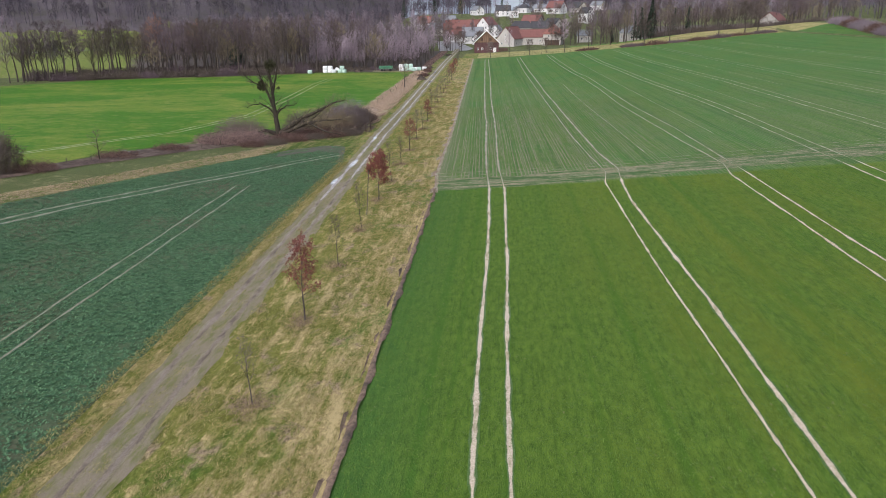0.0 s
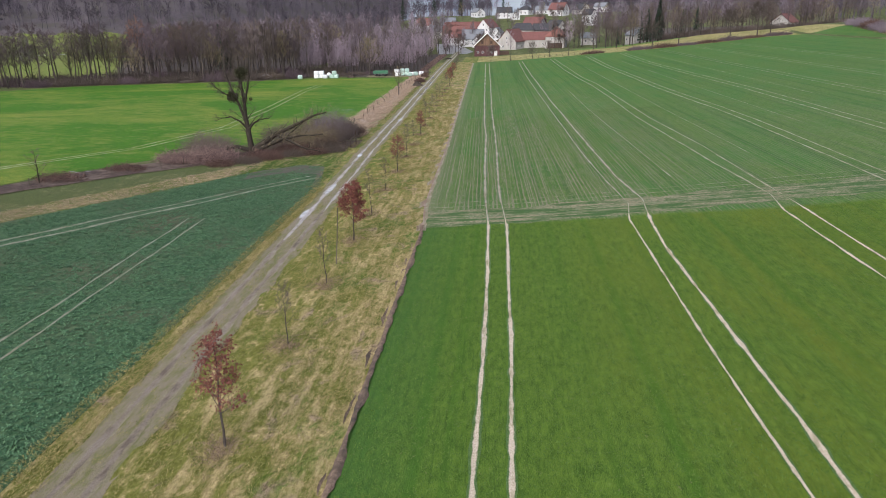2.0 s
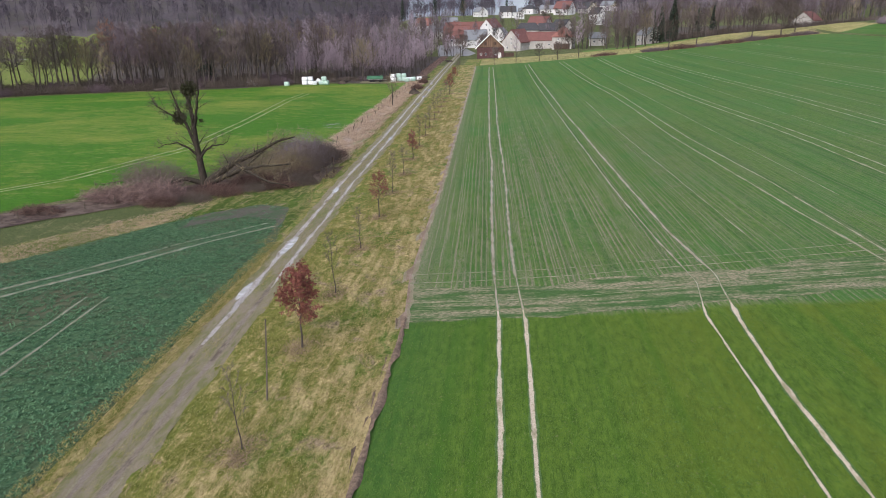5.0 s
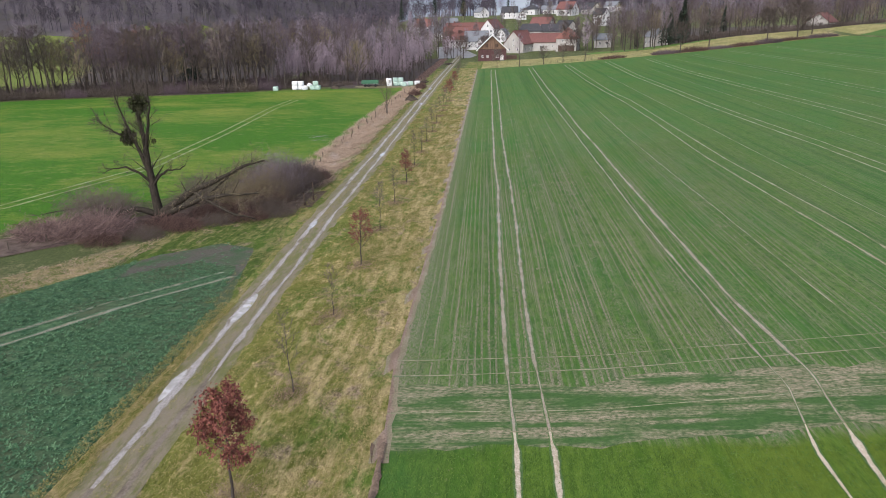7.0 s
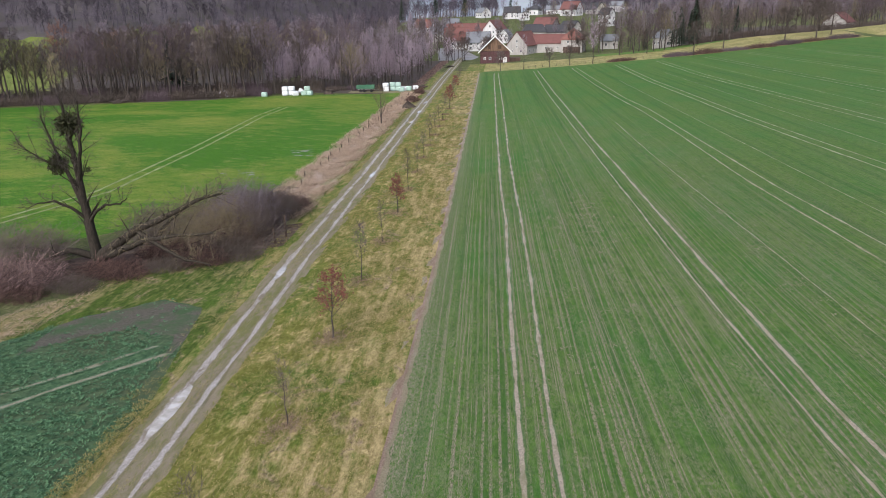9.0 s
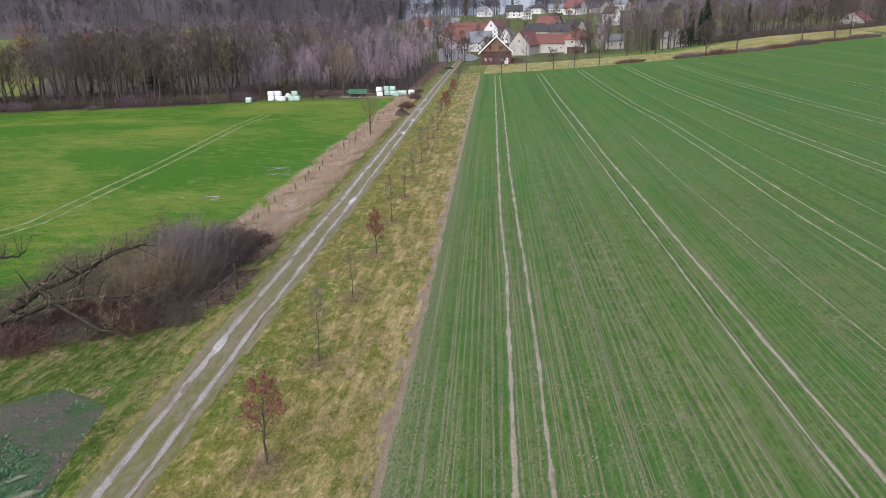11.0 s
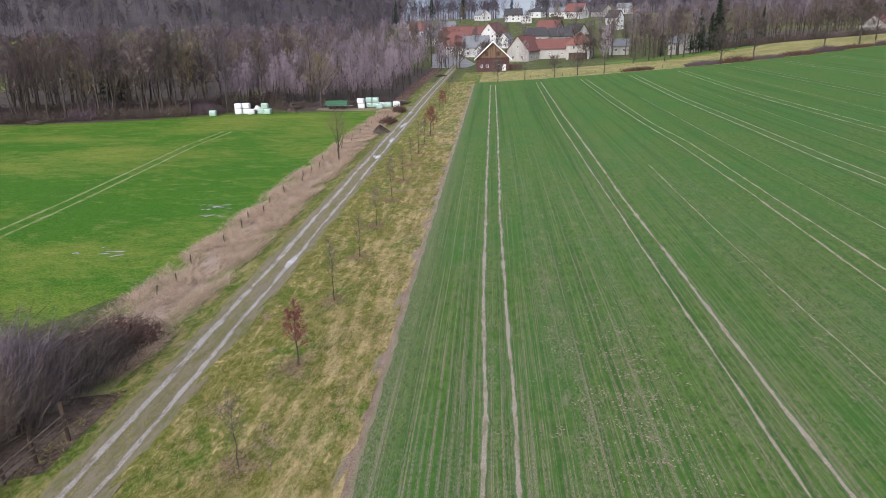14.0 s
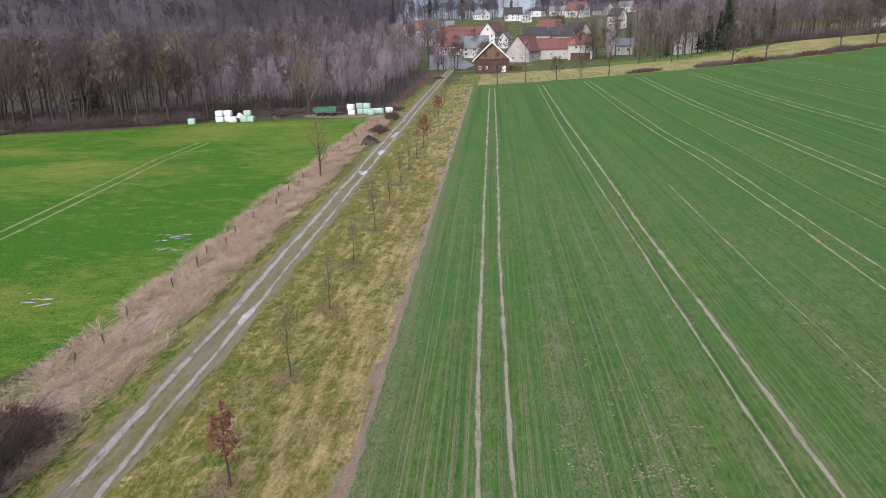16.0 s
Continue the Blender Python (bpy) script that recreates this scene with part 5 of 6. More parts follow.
# ---- the village ----
def window(parent, m, w, h, label=""):
    """A white-framed window, set on a wall at the pose m (its outside looks along -y)."""
    f = Geo()
    t = .10
    f.box((-w / 2 - t, -.06, -h / 2 - t), (w / 2 + t, .02, -h / 2)).box((-w / 2 - t, -.06, h / 2), (w / 2 + t, .02, h / 2 + t))
    f.box((-w / 2 - t, -.06, -h / 2), (-w / 2, .02, h / 2)).box((w / 2, -.06, -h / 2), (w / 2 + t, .02, h / 2)).box((-.04, -.05, -h / 2), (.04, .02, h / 2))
    ob = part("window", f.mesh("window", M_FRAME), parent)
    ob.matrix_basis = m
    part("pane", Geo().box((-w / 2, -.03, -h / 2), (w / 2, .015, h / 2)).mesh("pane", M_PANE), ob)


def house(name, x, y, turn, w, l, eave, ridge, wall, roof, label, front=(), side=(), doors=(), chimney=False, hip=0.0, z=None, over=.5, category="house", gable=None):
    """A gabled house: its gable end looks along -y before it is turned, the ridge runs along y."""
    ob = empty(name, pose(x, y, zed(x, y) if z is None else z, 0, 0, turn), label, category, "village buildings")
    a, b = w / 2, l / 2
    v = [(-a, -b, -2), (a, -b, -2), (a, b, -2), (-a, b, -2), (-a, -b, eave), (a, -b, eave), (a, b, eave), (-a, b, eave)]
    part("wall", mesh_of("wall", v, [(0, 1, 5, 4), (1, 2, 6, 5), (2, 3, 7, 6), (3, 0, 4, 7)], wall), ob)
    if not hip:
        for s, nm in ((-1, "gable"), (1, "gable")):
            part(nm, mesh_of(nm, [(-a, s * b, eave), (a, s * b, eave), (0, s * b, ridge), (-a, s * (b - .3), eave), (a, s * (b - .3), eave), (0, s * (b - .3), ridge)],
                             [(0, 1, 2), (5, 4, 3), (0, 3, 4, 1), (1, 4, 5, 2), (2, 5, 3, 0)], gable or wall), ob)
    k = (ridge - eave) / a
    th = .28
    e = eave - over * k
    c = hip * b
    for s in (-1, 1):
        q = [(s * (a + over), -b - over, e), (s * (a + over), b + over, e), (0, b + over - c, ridge), (0, -b - over + c, ridge)]
        vv = q + [(p[0], p[1], p[2] + th) for p in q]
        part("roof", mesh_of("roof", vv, [(0, 1, 2, 3), (7, 6, 5, 4), (0, 4, 5, 1), (1, 5, 6, 2), (2, 6, 7, 3), (3, 7, 4, 0)], roof), ob)
    if hip:
        for s in (-1, 1):
            q = [(-a - over, s * (b + over), e), (a + over, s * (b + over), e), (0, s * (b + over - c), ridge)]
            vv = q + [(p[0], p[1], p[2] + th) for p in q]
            part("roof", mesh_of("roof", vv, [(0, 1, 2), (5, 4, 3), (0, 3, 4, 1), (1, 4, 5, 2), (2, 5, 3, 0)], roof), ob)
    part("ridge_cap", Geo().box((-.18, -b - over + c, ridge + th - .1), (.18, b + over - c, ridge + th + .08)).mesh("ridge_cap", roof), ob)
    if chimney:
        part("chimney", Geo().box((.6, -.4, ridge - 1.2), (1.3, .4, ridge + 1.1)).box((.5, -.5, ridge + 1.1), (1.4, .5, ridge + 1.25)).mesh("chimney", M_ROOFRED), ob)
    for u, zz, ww, hh in front:
        window(ob, pose(u, -b, zz), ww, hh)
    for u, zz, ww, hh in side:
        window(ob, pose(-a, u, zz, 0, 0, -90), ww, hh)
        window(ob, pose(a, u, zz, 0, 0, 90), ww, hh)
    for u, ww, hh, mt in doors:
        part("door", Geo().box((u - ww / 2, -b - .05, -.2), (u + ww / 2, -b + .02, hh)).mesh("door", mt), ob)
    return ob


def grid_win(cols, rows, w=1.0, h=1.3):
    return [(u, z, w, h) for u in cols for z in rows]


# the timber barn at the end of the track
barn = house("timber_barn", -5.5, 377, 2, 13.0, 11, 5.2, 10.9, M_PLANKRED, M_ROOFGREY, "old timber barn with brown boarded gable and dark red walls", over=.9,
             front=[(-4.6, 2.0, .8, 1.0), (-2.2, 2.0, .8, 1.0), (2.4, 2.0, .8, 1.0)], doors=[(4.4, 1.6, 2.6, M_FRAME)], category="barn", gable=M_PLANKBROWN)
part("gable_beam", Geo().box((-6.9, -5.75, 5.0), (6.9, -5.5, 5.3)).box((-6.6, -5.66, 3.4), (6.6, -5.5, 3.6)).mesh("gable_beam", M_TIMBER), barn)
for s in (-1, 1):
    g = Geo()
    n0, n1 = Vector((s * 7.5, -6.5, 4.2)), Vector((0, -6.5, 11.2))
    b0 = len(g.v)
    g.v += [n0, n1, n1 + Vector((0, 0, .5)), n0 + Vector((0, 0, .5)), n0 + Vector((0, .15, 0)), n1 + Vector((0, .15, 0)), n1 + Vector((0, .15, .5)), n0 + Vector((0, .15, .5))]
    g.f += [(b0, b0 + 1, b0 + 2, b0 + 3), (b0 + 7, b0 + 6, b0 + 5, b0 + 4), (b0, b0 + 3, b0 + 7, b0 + 4), (b0 + 3, b0 + 2, b0 + 6, b0 + 7), (b0, b0 + 4, b0 + 5, b0 + 1)]
    part("barge_board", g.mesh("barge_board", M_FRAME), barn, "pale barge board")
for u in (-2.6, 2.0):
    part("hatch", Geo().box((u - .6, -5.58, 6.0), (u + .6, -5.5, 7.6)).mesh("hatch", M_TIMBER), barn)
for i in range(13):
    u = -5.8 + i * .97
    part("board_strip", Geo().box((u - .05, -5.56, 5.3), (u + .05, -5.5, 10.6 - abs(u) * .88)).mesh("board_strip", M_TIMBER), barn)
part("lean_to", Geo().box((6.6, -4, -1), (11.4, 3, 2.1)).mesh("lean_to", M_TIMBER), barn)

house("gabled_farmhouse", 9.0, 432, -28, 11.5, 16, 4.6, 11.0, M_CREAM, M_ROOFRED, "white-rendered farm building with a steep red tile roof", front=[(-2.4, 1.6, .9, 1.2), (2.4, 1.6, .9, 1.2), (0, 6.4, .8, 1.1), (0, 3.9, .7, .8)], side=grid_win((-5, 0, 5), (1.6,)), category="farmhouse")
house("long_barn", 23.5, 437, 90, 9.5, 23, 4.6, 8.6, M_CREAM, M_ROOFRED, "long cream barn with a red tile roof", side=grid_win((-8, -3, 3, 8), (2.2,), .8, .8), category="barn")
# the wide dark timber panel stands in for the shade inside an open shed
house("hipped_barn", 34.2, 428, -12, 11.0, 13, 6.6, 11.4, M_CREAM, M_ROOFORANGE, "cream barn with an orange-red half-hipped roof", front=[(-2, 5.2, .9, 1.1), (2.5, 5.0, .9, .9)], hip=.45, doors=[(0, 8.5, 2.9, M_TIMBER)], category="barn")
half = house("half_timbered_house", -27.4, 470, 90, 11.0, 15.5, 4.2, 11.0, M_WHITE, M_ROOFRED, "half-timbered white house with a red tile roof", side=grid_win((-5.5, -3, 0, 3, 5.5), (2.4,), 1.1, 1.3), chimney=True)
for i in range(9):
    u = -7.4 + i * 1.85
    part("timber_post", Geo().box((5.5, u - .12, 0), (5.56, u + .12, 4.2)).mesh("timber_post", M_TIMBER), half)
    part("timber_post", Geo().box((-5.56, u - .12, 0), (-5.5, u + .12, 4.2)).mesh("timber_post", M_TIMBER), half)
part("roof_light", Geo().box((-.6, -.4, 0), (.6, .4, .12)).mesh("roof_light", M_SOLAR), half).matrix_basis = pose(2.6, -3.4, 8.3, 0, 51, 0)
sol = house("grey_roofed_house", -15.5, 457, 90, 11.0, 13, 4.4, 9.6, M_WHITE, M_ROOFGREY, "white house with grey roof and solar panels", side=grid_win((-4, 0, 4), (1.6, 3.6), 1.0, 1.1))
for k in range(6):
    part("solar_panel", Geo().box((-.75, -.5, 0), (.75, .5, .06)).mesh("solar_panel", M_SOLAR), sol).matrix_basis = pose(3.1 + .75 * (k // 3) - .3, 2.2 + 1.1 * (k % 3), 7.1 - .72 * (k // 3), 0, 43, 0)
house("white_gabled_shed", -10.8, 449, -8, 8.0, 8, 3.9, 7.2, M_WHITE, M_ROOFGREY, "small white gabled house in front of the grey roof", front=[(-1.8, 1.6, 1, 1.2), (1.8, 1.6, 1, 1.2), (0, 4.4, .9, 1.0)])
house("long_red_house", -19.5, 512, 90, 9, 20, 4.6, 8.8, M_WHITE, M_ROOFRED, "long house with a red tile roof", side=grid_win((-7, -3, 3, 7), (2.4,), 1, 1.2))
house("white_gabled_house", -7.0, 505, -24, 9.0, 15, 6.2, 11.2, M_WHITE, M_ROOFRED, "tall white gabled house with a red roof", front=grid_win((-2.4, 0, 2.4), (1.8, 4.4), 1, 1.3) + [(0, 7.8, 1, 1.3)], side=grid_win((-5, 0, 5), (1.8, 4.4)))
house("red_roofed_house", -32.7, 522, 90, 8, 11, 3.6, 7.6, M_CREAM, M_ROOFRED, "cream house with a red roof and chimney", side=grid_win((-3, 0, 3), (1.8,)), chimney=True)
house("grey_roofed_barn", -37.5, 546, 90, 9, 11, 4.6, 8.2, M_GREYWALL, M_ROOFGREY, "grey barn with a blue-grey roof", side=grid_win((-3, 3), (2,)), category="barn")
house("orange_roofed_house", -54.7, 540, 80, 9, 11, 4.0, 8.6, M_WHITE, M_ROOFORANGE, "white house with a bright orange tile roof", side=grid_win((-3.4, 0, 3.4), (1.8,)), chimney=True)
house("dark_red_house", -62.3, 550, 20, 8.0, 10, 4.0, 8.4, M_CREAM, M_ROOFDARK, "house with a dark red-brown roof", front=grid_win((-2, 2), (2.0,)))
house("grey_tiled_house", -42.0, 502, 78, 8.5, 10.5, 4.4, 8.2, M_CREAM, M_ROOFGREY, "cream house with a grey tile roof", side=grid_win((-3, 0, 3), (1.6,)))
house("small_white_house", -.3, 489, -18, 5.6, 8, 4.6, 7.4, M_WHITE, M_ROOFGREY, "small white gabled house", front=grid_win((-1.3, 1.3), (1.6, 3.8), .8, 1.1), side=grid_win((-2, 2), (1.6, 3.8), .8, 1.1))
saw = Geo()
for i in range(7):
    u = -3.6 + i * 1.2
    b0 = len(saw.v)
    saw.v += [Vector((u - .6, 0, -1)), Vector((u + .6, 0, -1)), Vector((u + .6, 0, 3.2)), Vector((u, 0, 4.8)), Vector((u - .6, 0, 3.2)),
              Vector((u - .6, .4, -1)), Vector((u + .6, .4, -1)), Vector((u + .6, .4, 3.2)), Vector((u, .4, 4.8)), Vector((u - .6, .4, 3.2))]
    saw.f += [tuple(b0 + k for k in q) for q in ((0, 1, 2, 3, 4), (9, 8, 7, 6, 5), (2, 7, 8, 3), (3, 8, 9, 4), (1, 6, 7, 2), (0, 4, 9, 5))]
sw = new("gabled_garden_wall", saw.mesh("gabled_garden_wall", M_CREAM))
sw.matrix_basis = pose(7.2, 482, zed(7.2, 482), 0, 0, 8)
tagged(sw, "pale wall topped with a row of small points", "wall")
house("dark_roofed_barn", 17.0, 500, 84, 11, 15, 4.4, 8.4, M_GREYWALL, M_ROOFDARK, "barn with a broad dark roof", category="barn", hip=.4)
house("dark_gabled_house", 30.5, 500, 70, 10, 13, 3.8, 7.8, M_CREAM, M_ROOFDARK, "house with a steep dark tile roof", side=grid_win((-4, 0, 4), (1.8,)))
house("dark_gabled_house", 40.0, 512, 40, 9.5, 12, 4.0, 8.4, M_CREAM, M_ROOFDARK, "cream house with a dark roof", front=grid_win((-2, 2), (2.0,)), side=grid_win((-3, 3), (2,)))
house("brown_roofed_house", 26, 530, 60, 10, 14, 4.4, 9.0, M_CREAM, M_ROOFRED, "cream house with a brown-red roof", front=grid_win((-2, 2), (2.0, 4.6)))
house("hill_house", -18.0, 640, 32, 8.5, 10, 4.0, 7.4, M_WHITE, M_ROOFGREY, "white house on the slope above the village", front=grid_win((-2, 2), (1.8,)), side=grid_win((-3, 0, 3), (1.8,)))
house("hill_house", 5.0, 620, 86, 9, 12, 4.6, 8.6, M_WHITE, M_ROOFDARK, "white house with a dark roof on the slope", side=grid_win((-4, 0, 4), (1.8, 3.6)))
house("flat_annex", 13.8, 604, 5, 7.0, 6, 4.9, 5.5, M_WHITE, M_ROOFGREY, "white box-shaped house annex", front=grid_win((-2, 0, 2), (1.6, 3.6), .9, 1.1), side=grid_win((-1.5, 1.5), (1.6,)))
house("hill_house", 24.0, 660, 60, 9, 10, 4.4, 7.2, M_WHITE, M_ROOFDARK, "white hip-roofed house on the slope", hip=.7, front=grid_win((-2.4, 0, 2.4), (1.6, 3.4)), side=grid_win((-2, 2), (1.6,)))
house("hill_house", 40.7, 668, 82, 9, 14, 3.4, 6.4, M_WHITE, M_ROOFGREY, "long white bungalow with a grey roof", side=grid_win((-5, -2, 2, 5), (1.6,)))
house("hill_house", 51.0, 630, 55, 11, 14, 4.8, 10.2, M_WHITE, M_ROOFRED, "white house with a dull red roof on the slope", front=grid_win((-3, 0, 3), (1.8,)) + [(0, 5.4, 1, 1.2)], side=grid_win((-4, 0, 4), (1.8,)))
house("hill_house", 71, 640, 35, 11, 12, 3.6, 8.2, M_CREAM, M_ROOFDARK, "house with a steep dark roof on the slope", front=grid_win((-3, 0, 3), (1.8,)), side=grid_win((-4, 0, 4), (1.8,)))
house("hill_house", 93.5, 680, 50, 9.5, 12, 4.6, 8.0, M_WHITE, M_ROOFGREY, "white house at the upper edge of the village", front=grid_win((-2.4, 0, 2.4), (1.6, 3.6)), side=grid_win((-3, 0, 3), (1.6,)))
house("tall_white_house", 67.5, 552, 40, 7, 9, 7.2, 11.0, M_WHITE, M_ROOFDARK, "tall narrow white house between trees", front=grid_win((-1.6, 1.6), (1.8, 4.6), .9, 1.3) + [(0, 8, .9, 1.1)], side=grid_win((-2, 2), (1.8, 4.6)))
house("teal_shed", 90.9, 758, 90, 4, 6, 2.2, 2.9, M_TEAL, M_TEAL, "small teal sheet-metal shed on the hill", category="shed")
house("grey_stone_house", 54.5, 442, 80, 8, 9, 4.2, 7.0, M_GREYWALL, M_ROOFGREY, "grey stone house half hidden by trees", side=grid_win((-2.5, 1.5), (2.2,)))
house("red_barn", -174, 424, 62, 11, 20, 5.6, 10.2, M_PLANKRED, M_ROOFRED, "red boarded house among the trees by the brook", front=[(0, 3, 1.6, 1.6)], side=grid_win((-6, 0, 6), (3,)), category="house")
house("valley_house", -262, 520, 30, 9, 12, 5, 9, M_WHITE, M_ROOFGREY, "white house seen through the trees", front=grid_win((-2, 2), (2, 4.4)), side=grid_win((-3, 3), (2,)))
house("bank_house", 150, 396, -40, 10, 12, 4.5, 8.5, M_CREAM, M_ROOFRED, "house with a brown roof above the field bank", front=grid_win((-2.5, 2.5), (2,)), side=grid_win((-3, 3), (2,)))
house("garden_house", 76, 404, 20, 9, 10, 4.6, 8.0, M_CREAM, M_ROOFGREY, "pale house behind the garden trees", front=grid_win((-2.5, 2.5), (2.0,)), side=grid_win((-3, 0, 3), (2,)))

# ---- bales, trailer and other things by the wood ----


def bale_mesh(name, mat, w, d, h, seed):
    """A wrapped round or square bale with soft, crumpled edges."""
    bm = bmesh.new()
    bmesh.ops.create_cube(bm, size=1.0)
    bmesh.ops.scale(bm, vec=(w, d, h), verts=bm.verts)
    bmesh.ops.bevel(bm, geom=bm.edges[:], offset=min(w, h) * .22, segments=3, affect="EDGES", profile=.6)
    r = random.Random(seed)
    for v in bm.verts:
        v.co += Vector((r.uniform(-.03, .03), r.uniform(-.03, .03), r.uniform(-.03, .03)))
        v.co.z += h / 2
    me = bpy.data.meshes.new(name)
    bm.to_mesh(me)
    bm.free()
    me.materials.append(mat)
    me.polygons.foreach_set("use_smooth", [True] * len(me.polygons))
    return me


WB = [bale_mesh("silage_bale", M_WRAPW, 1.7, 1.4, 1.25, k) for k in (1, 2)]
GB = [bale_mesh("silage_bale", M_WRAPG, 1.6, 1.4, 1.3, k) for k in (3, 4)]


def bale(x, y, level, white, turn, tilt=0.0, lift=0.0):
    ob = new("silage_bale", (WB if white else GB)[int(x * 7) % 2])
    ob.matrix_basis = pose(x, y, zed(x, y) + .02 + level * 1.24 + lift, 0, tilt, turn)
    return tagged(ob, "white plastic-wrapped silage bale" if white else "pale green plastic-wrapped silage bale", "silage bale", "silage bales")


bale(-68.3, 244.6, 0, False, 10)
for lv in (0, 1):
    bale(-63.3, 248.0, lv, True, 3 + lv * 3)
    bale(-61.6, 248.6, lv, True, -4 + lv * 5)
bale(-60.2, 247.4, 0, True, 25, 0)
bale(-59.2, 248.9, 0, True, 40, 38, .45)
bale(-57.9, 248.2, 0, False, 5)
bale(-56.3, 248.3, 0, False, -5)
bale(-57.0, 248.3, 1, False, 8)
bale(-36.4, 261.0, 0, True, 8)
bale(-36.5, 261.0, 1, True, -6)
bale(-34.6, 262.4, 0, False, 4)
bale(-34.7, 262.4, 1, False, 9)
bale(-32.9, 262.2, 0, False, -3)
bale(-32.9, 262.2, 1, False, 5)
bale(-31.6, 259.8, 0, False, 12)
bale(-31.2, 261.6, 0, True, 30)
bale(-29.7, 261.9, 0, False, 0)
bale(-27.7, 262.6, 0, True, 20)

trailer = empty("farm_trailer", pose(-42.3, 259.6, zed(-42.3, 259.6), 0, 0, 4), "green two-axle farm trailer parked by the wood", "trailer")
g = Geo().box((-2.6, -1.15, 1.0), (2.6, 1.15, 1.12))
for lo, hi in (((-2.6, -1.18, 1.12), (2.6, -1.08, 2.0)), ((-2.6, 1.08, 1.12), (2.6, 1.18, 2.0)), ((-2.65, -1.18, 1.12), (-2.55, 1.18, 2.0)), ((2.55, -1.18, 1.12), (2.65, 1.18, 2.0))):
    g.box(lo, hi)
for u in (-2.6, -1.3, 0, 1.3, 2.6):
    g.box((u - .06, -1.24, 1.0), (u + .06, -1.18, 2.05))
part("cargo_box", g.mesh("cargo_box", M_TRAILER), trailer)
part("chassis", Geo().box((-2.4, -.4, .75), (2.4, -.25, 1.0)).box((-2.4, .25, .75), (2.4, .4, 1.0)).box((2.4, -.06, .7), (4.0, .06, .8)).mesh("chassis", M_METAL), trailer)
for ux in (-1.5, -.5, 1.7):
    for uy in (-.95, .95):
        bm = bmesh.new()
        bmesh.ops.create_cone(bm, cap_ends=True, segments=20, radius1=.45, radius2=.45, depth=.3)
        bmesh.ops.bevel(bm, geom=[e for e in bm.edges if len(e.link_faces) == 2 and e.calc_face_angle() > 1], offset=.06, segments=2, affect="EDGES")
        me = bpy.data.meshes.new("wheel")
        bm.to_mesh(me)
        bm.free()
        me.materials.append(M_RUBBER)
        wh = part("wheel", me, trailer)
        wh.matrix_basis = pose(ux, uy, .45, 90, 0, 0)
        part("rim", Geo().tube([Vector((0, 0, -.17)), Vector((0, 0, .17))], .2, .2, 12).mesh("rim", M_METAL), wh)


def heap(name, x, y, rx, ry, h, mat, label, seed):
    n, k = 14, 24
    r = np.random.RandomState(seed)
    R = np.linspace(0, 1, n)[:, None]
    A = np.linspace(0, 2 * np.pi, k + 1)[None, :]
    bump = 1 + .18 * np.sin(3 * A + seed) * R
    X, Y = rx * R * np.cos(A) * bump, ry * R * np.sin(A) * bump
    Zh = h * (1 - R ** 1.6) * (1 + .25 * np.sin(5 * A + 7 * R)) + np.pad(r.uniform(-.06, .06, (n, k)), ((0, 0), (0, 1)), mode="wrap")
    P = np.stack([X + x, Y + y, land(X + x, Y + y) + np.maximum(Zh, -.1)], -1)
    return tagged(grid_sheet(name, P, mat), label, "heap")


heap("compost_heap", -24.4, 219.5, 1.8, 2.4, 1.3, M_COMPOST, "dark heap of dung beside the reeds", 1)
heap("compost_heap", -52.0, 252.5, 1.6, 1.0, .9, M_COMPOST, "dark heap beside the bales", 2)
tarp = heap("tarpaulin_stack", -80.5, 245.8, 3.6, 1.2, 1.5, M_TARP, "low stack under a grey tarpaulin", 3)


def log_pile(x, y, n, L, seed, label):
    r = random.Random(seed)
    ob = empty("log_pile", pose(x, y, zed(x, y)), label, "log pile")
    for i in range(n):
        p = Vector((r.uniform(-1.4, 1.4), r.uniform(-1, 1), .12 + .16 * (i % 5)))
        a = r.uniform(-.5, .5)
        d = Vector((math.cos(a), math.sin(a), r.uniform(-.05, .12))) * L * r.uniform(.5, 1) / 2
        part("log", Geo().tube([p - d, p + d * .1, p + d], .11, .08, 7).mesh("log", M_BARK), ob)
    return ob


log_pile(-27.6, 266.5, 26, 4.5, 1, "heap of cut branches and logs at the edge of the wood")
log_pile(-31, 267.5, 18, 4, 2, "heap of cut branches at the edge of the wood")
log_pile(-52.5, 256.5, 12, 3.0, 3, "few cut logs lying at the edge of the wood")
log_pile(-104, 232.8, 14, 4.0, 4, "driftwood and branches at the meadow edge")
log_pile(-24.5, 352, 14, 3.0, 5, "dark log heap beside the track")

# the broken gate at the hedge and fence posts along the reeds
gate = empty("field_gate", pose(-23.35, 113.6, zed(-23.35, 113.6), 0, 0, 75), "old grey wooden field gate between leaning posts", "gate")
part("post", Geo().tube([Vector((1.7, 0, -.2)), Vector((1.68, .02, 2.4))], .11, .10, 7).mesh("post", M_TIMBER), gate)
part("post", Geo().tube([Vector((-.3, 0, -.2)), Vector((-.36, .04, 1.6))], .11, .10, 7).mesh("post", M_TIMBER), gate)
part("post", Geo().tube([Vector((-2.0, 0, -.2)), Vector((-2.1, .04, 1.2))], .10, .09, 7).mesh("post", M_TIMBER), gate)
for k in range(3):
    part("rail", Geo().tube([Vector((1.7, -.12, 1.0 + .38 * k)), Vector((-2.4, -.1, .25 + .38 * k))], .05, .045, 5).mesh("rail", M_OLDPOST), gate)
post_me = Geo().tube([Vector((0, 0, -.2)), Vector((.02, .02, .6)), Vector((.05, 0, .95))], .06, .05, 6).mesh("fence_post", M_OLDPOST)
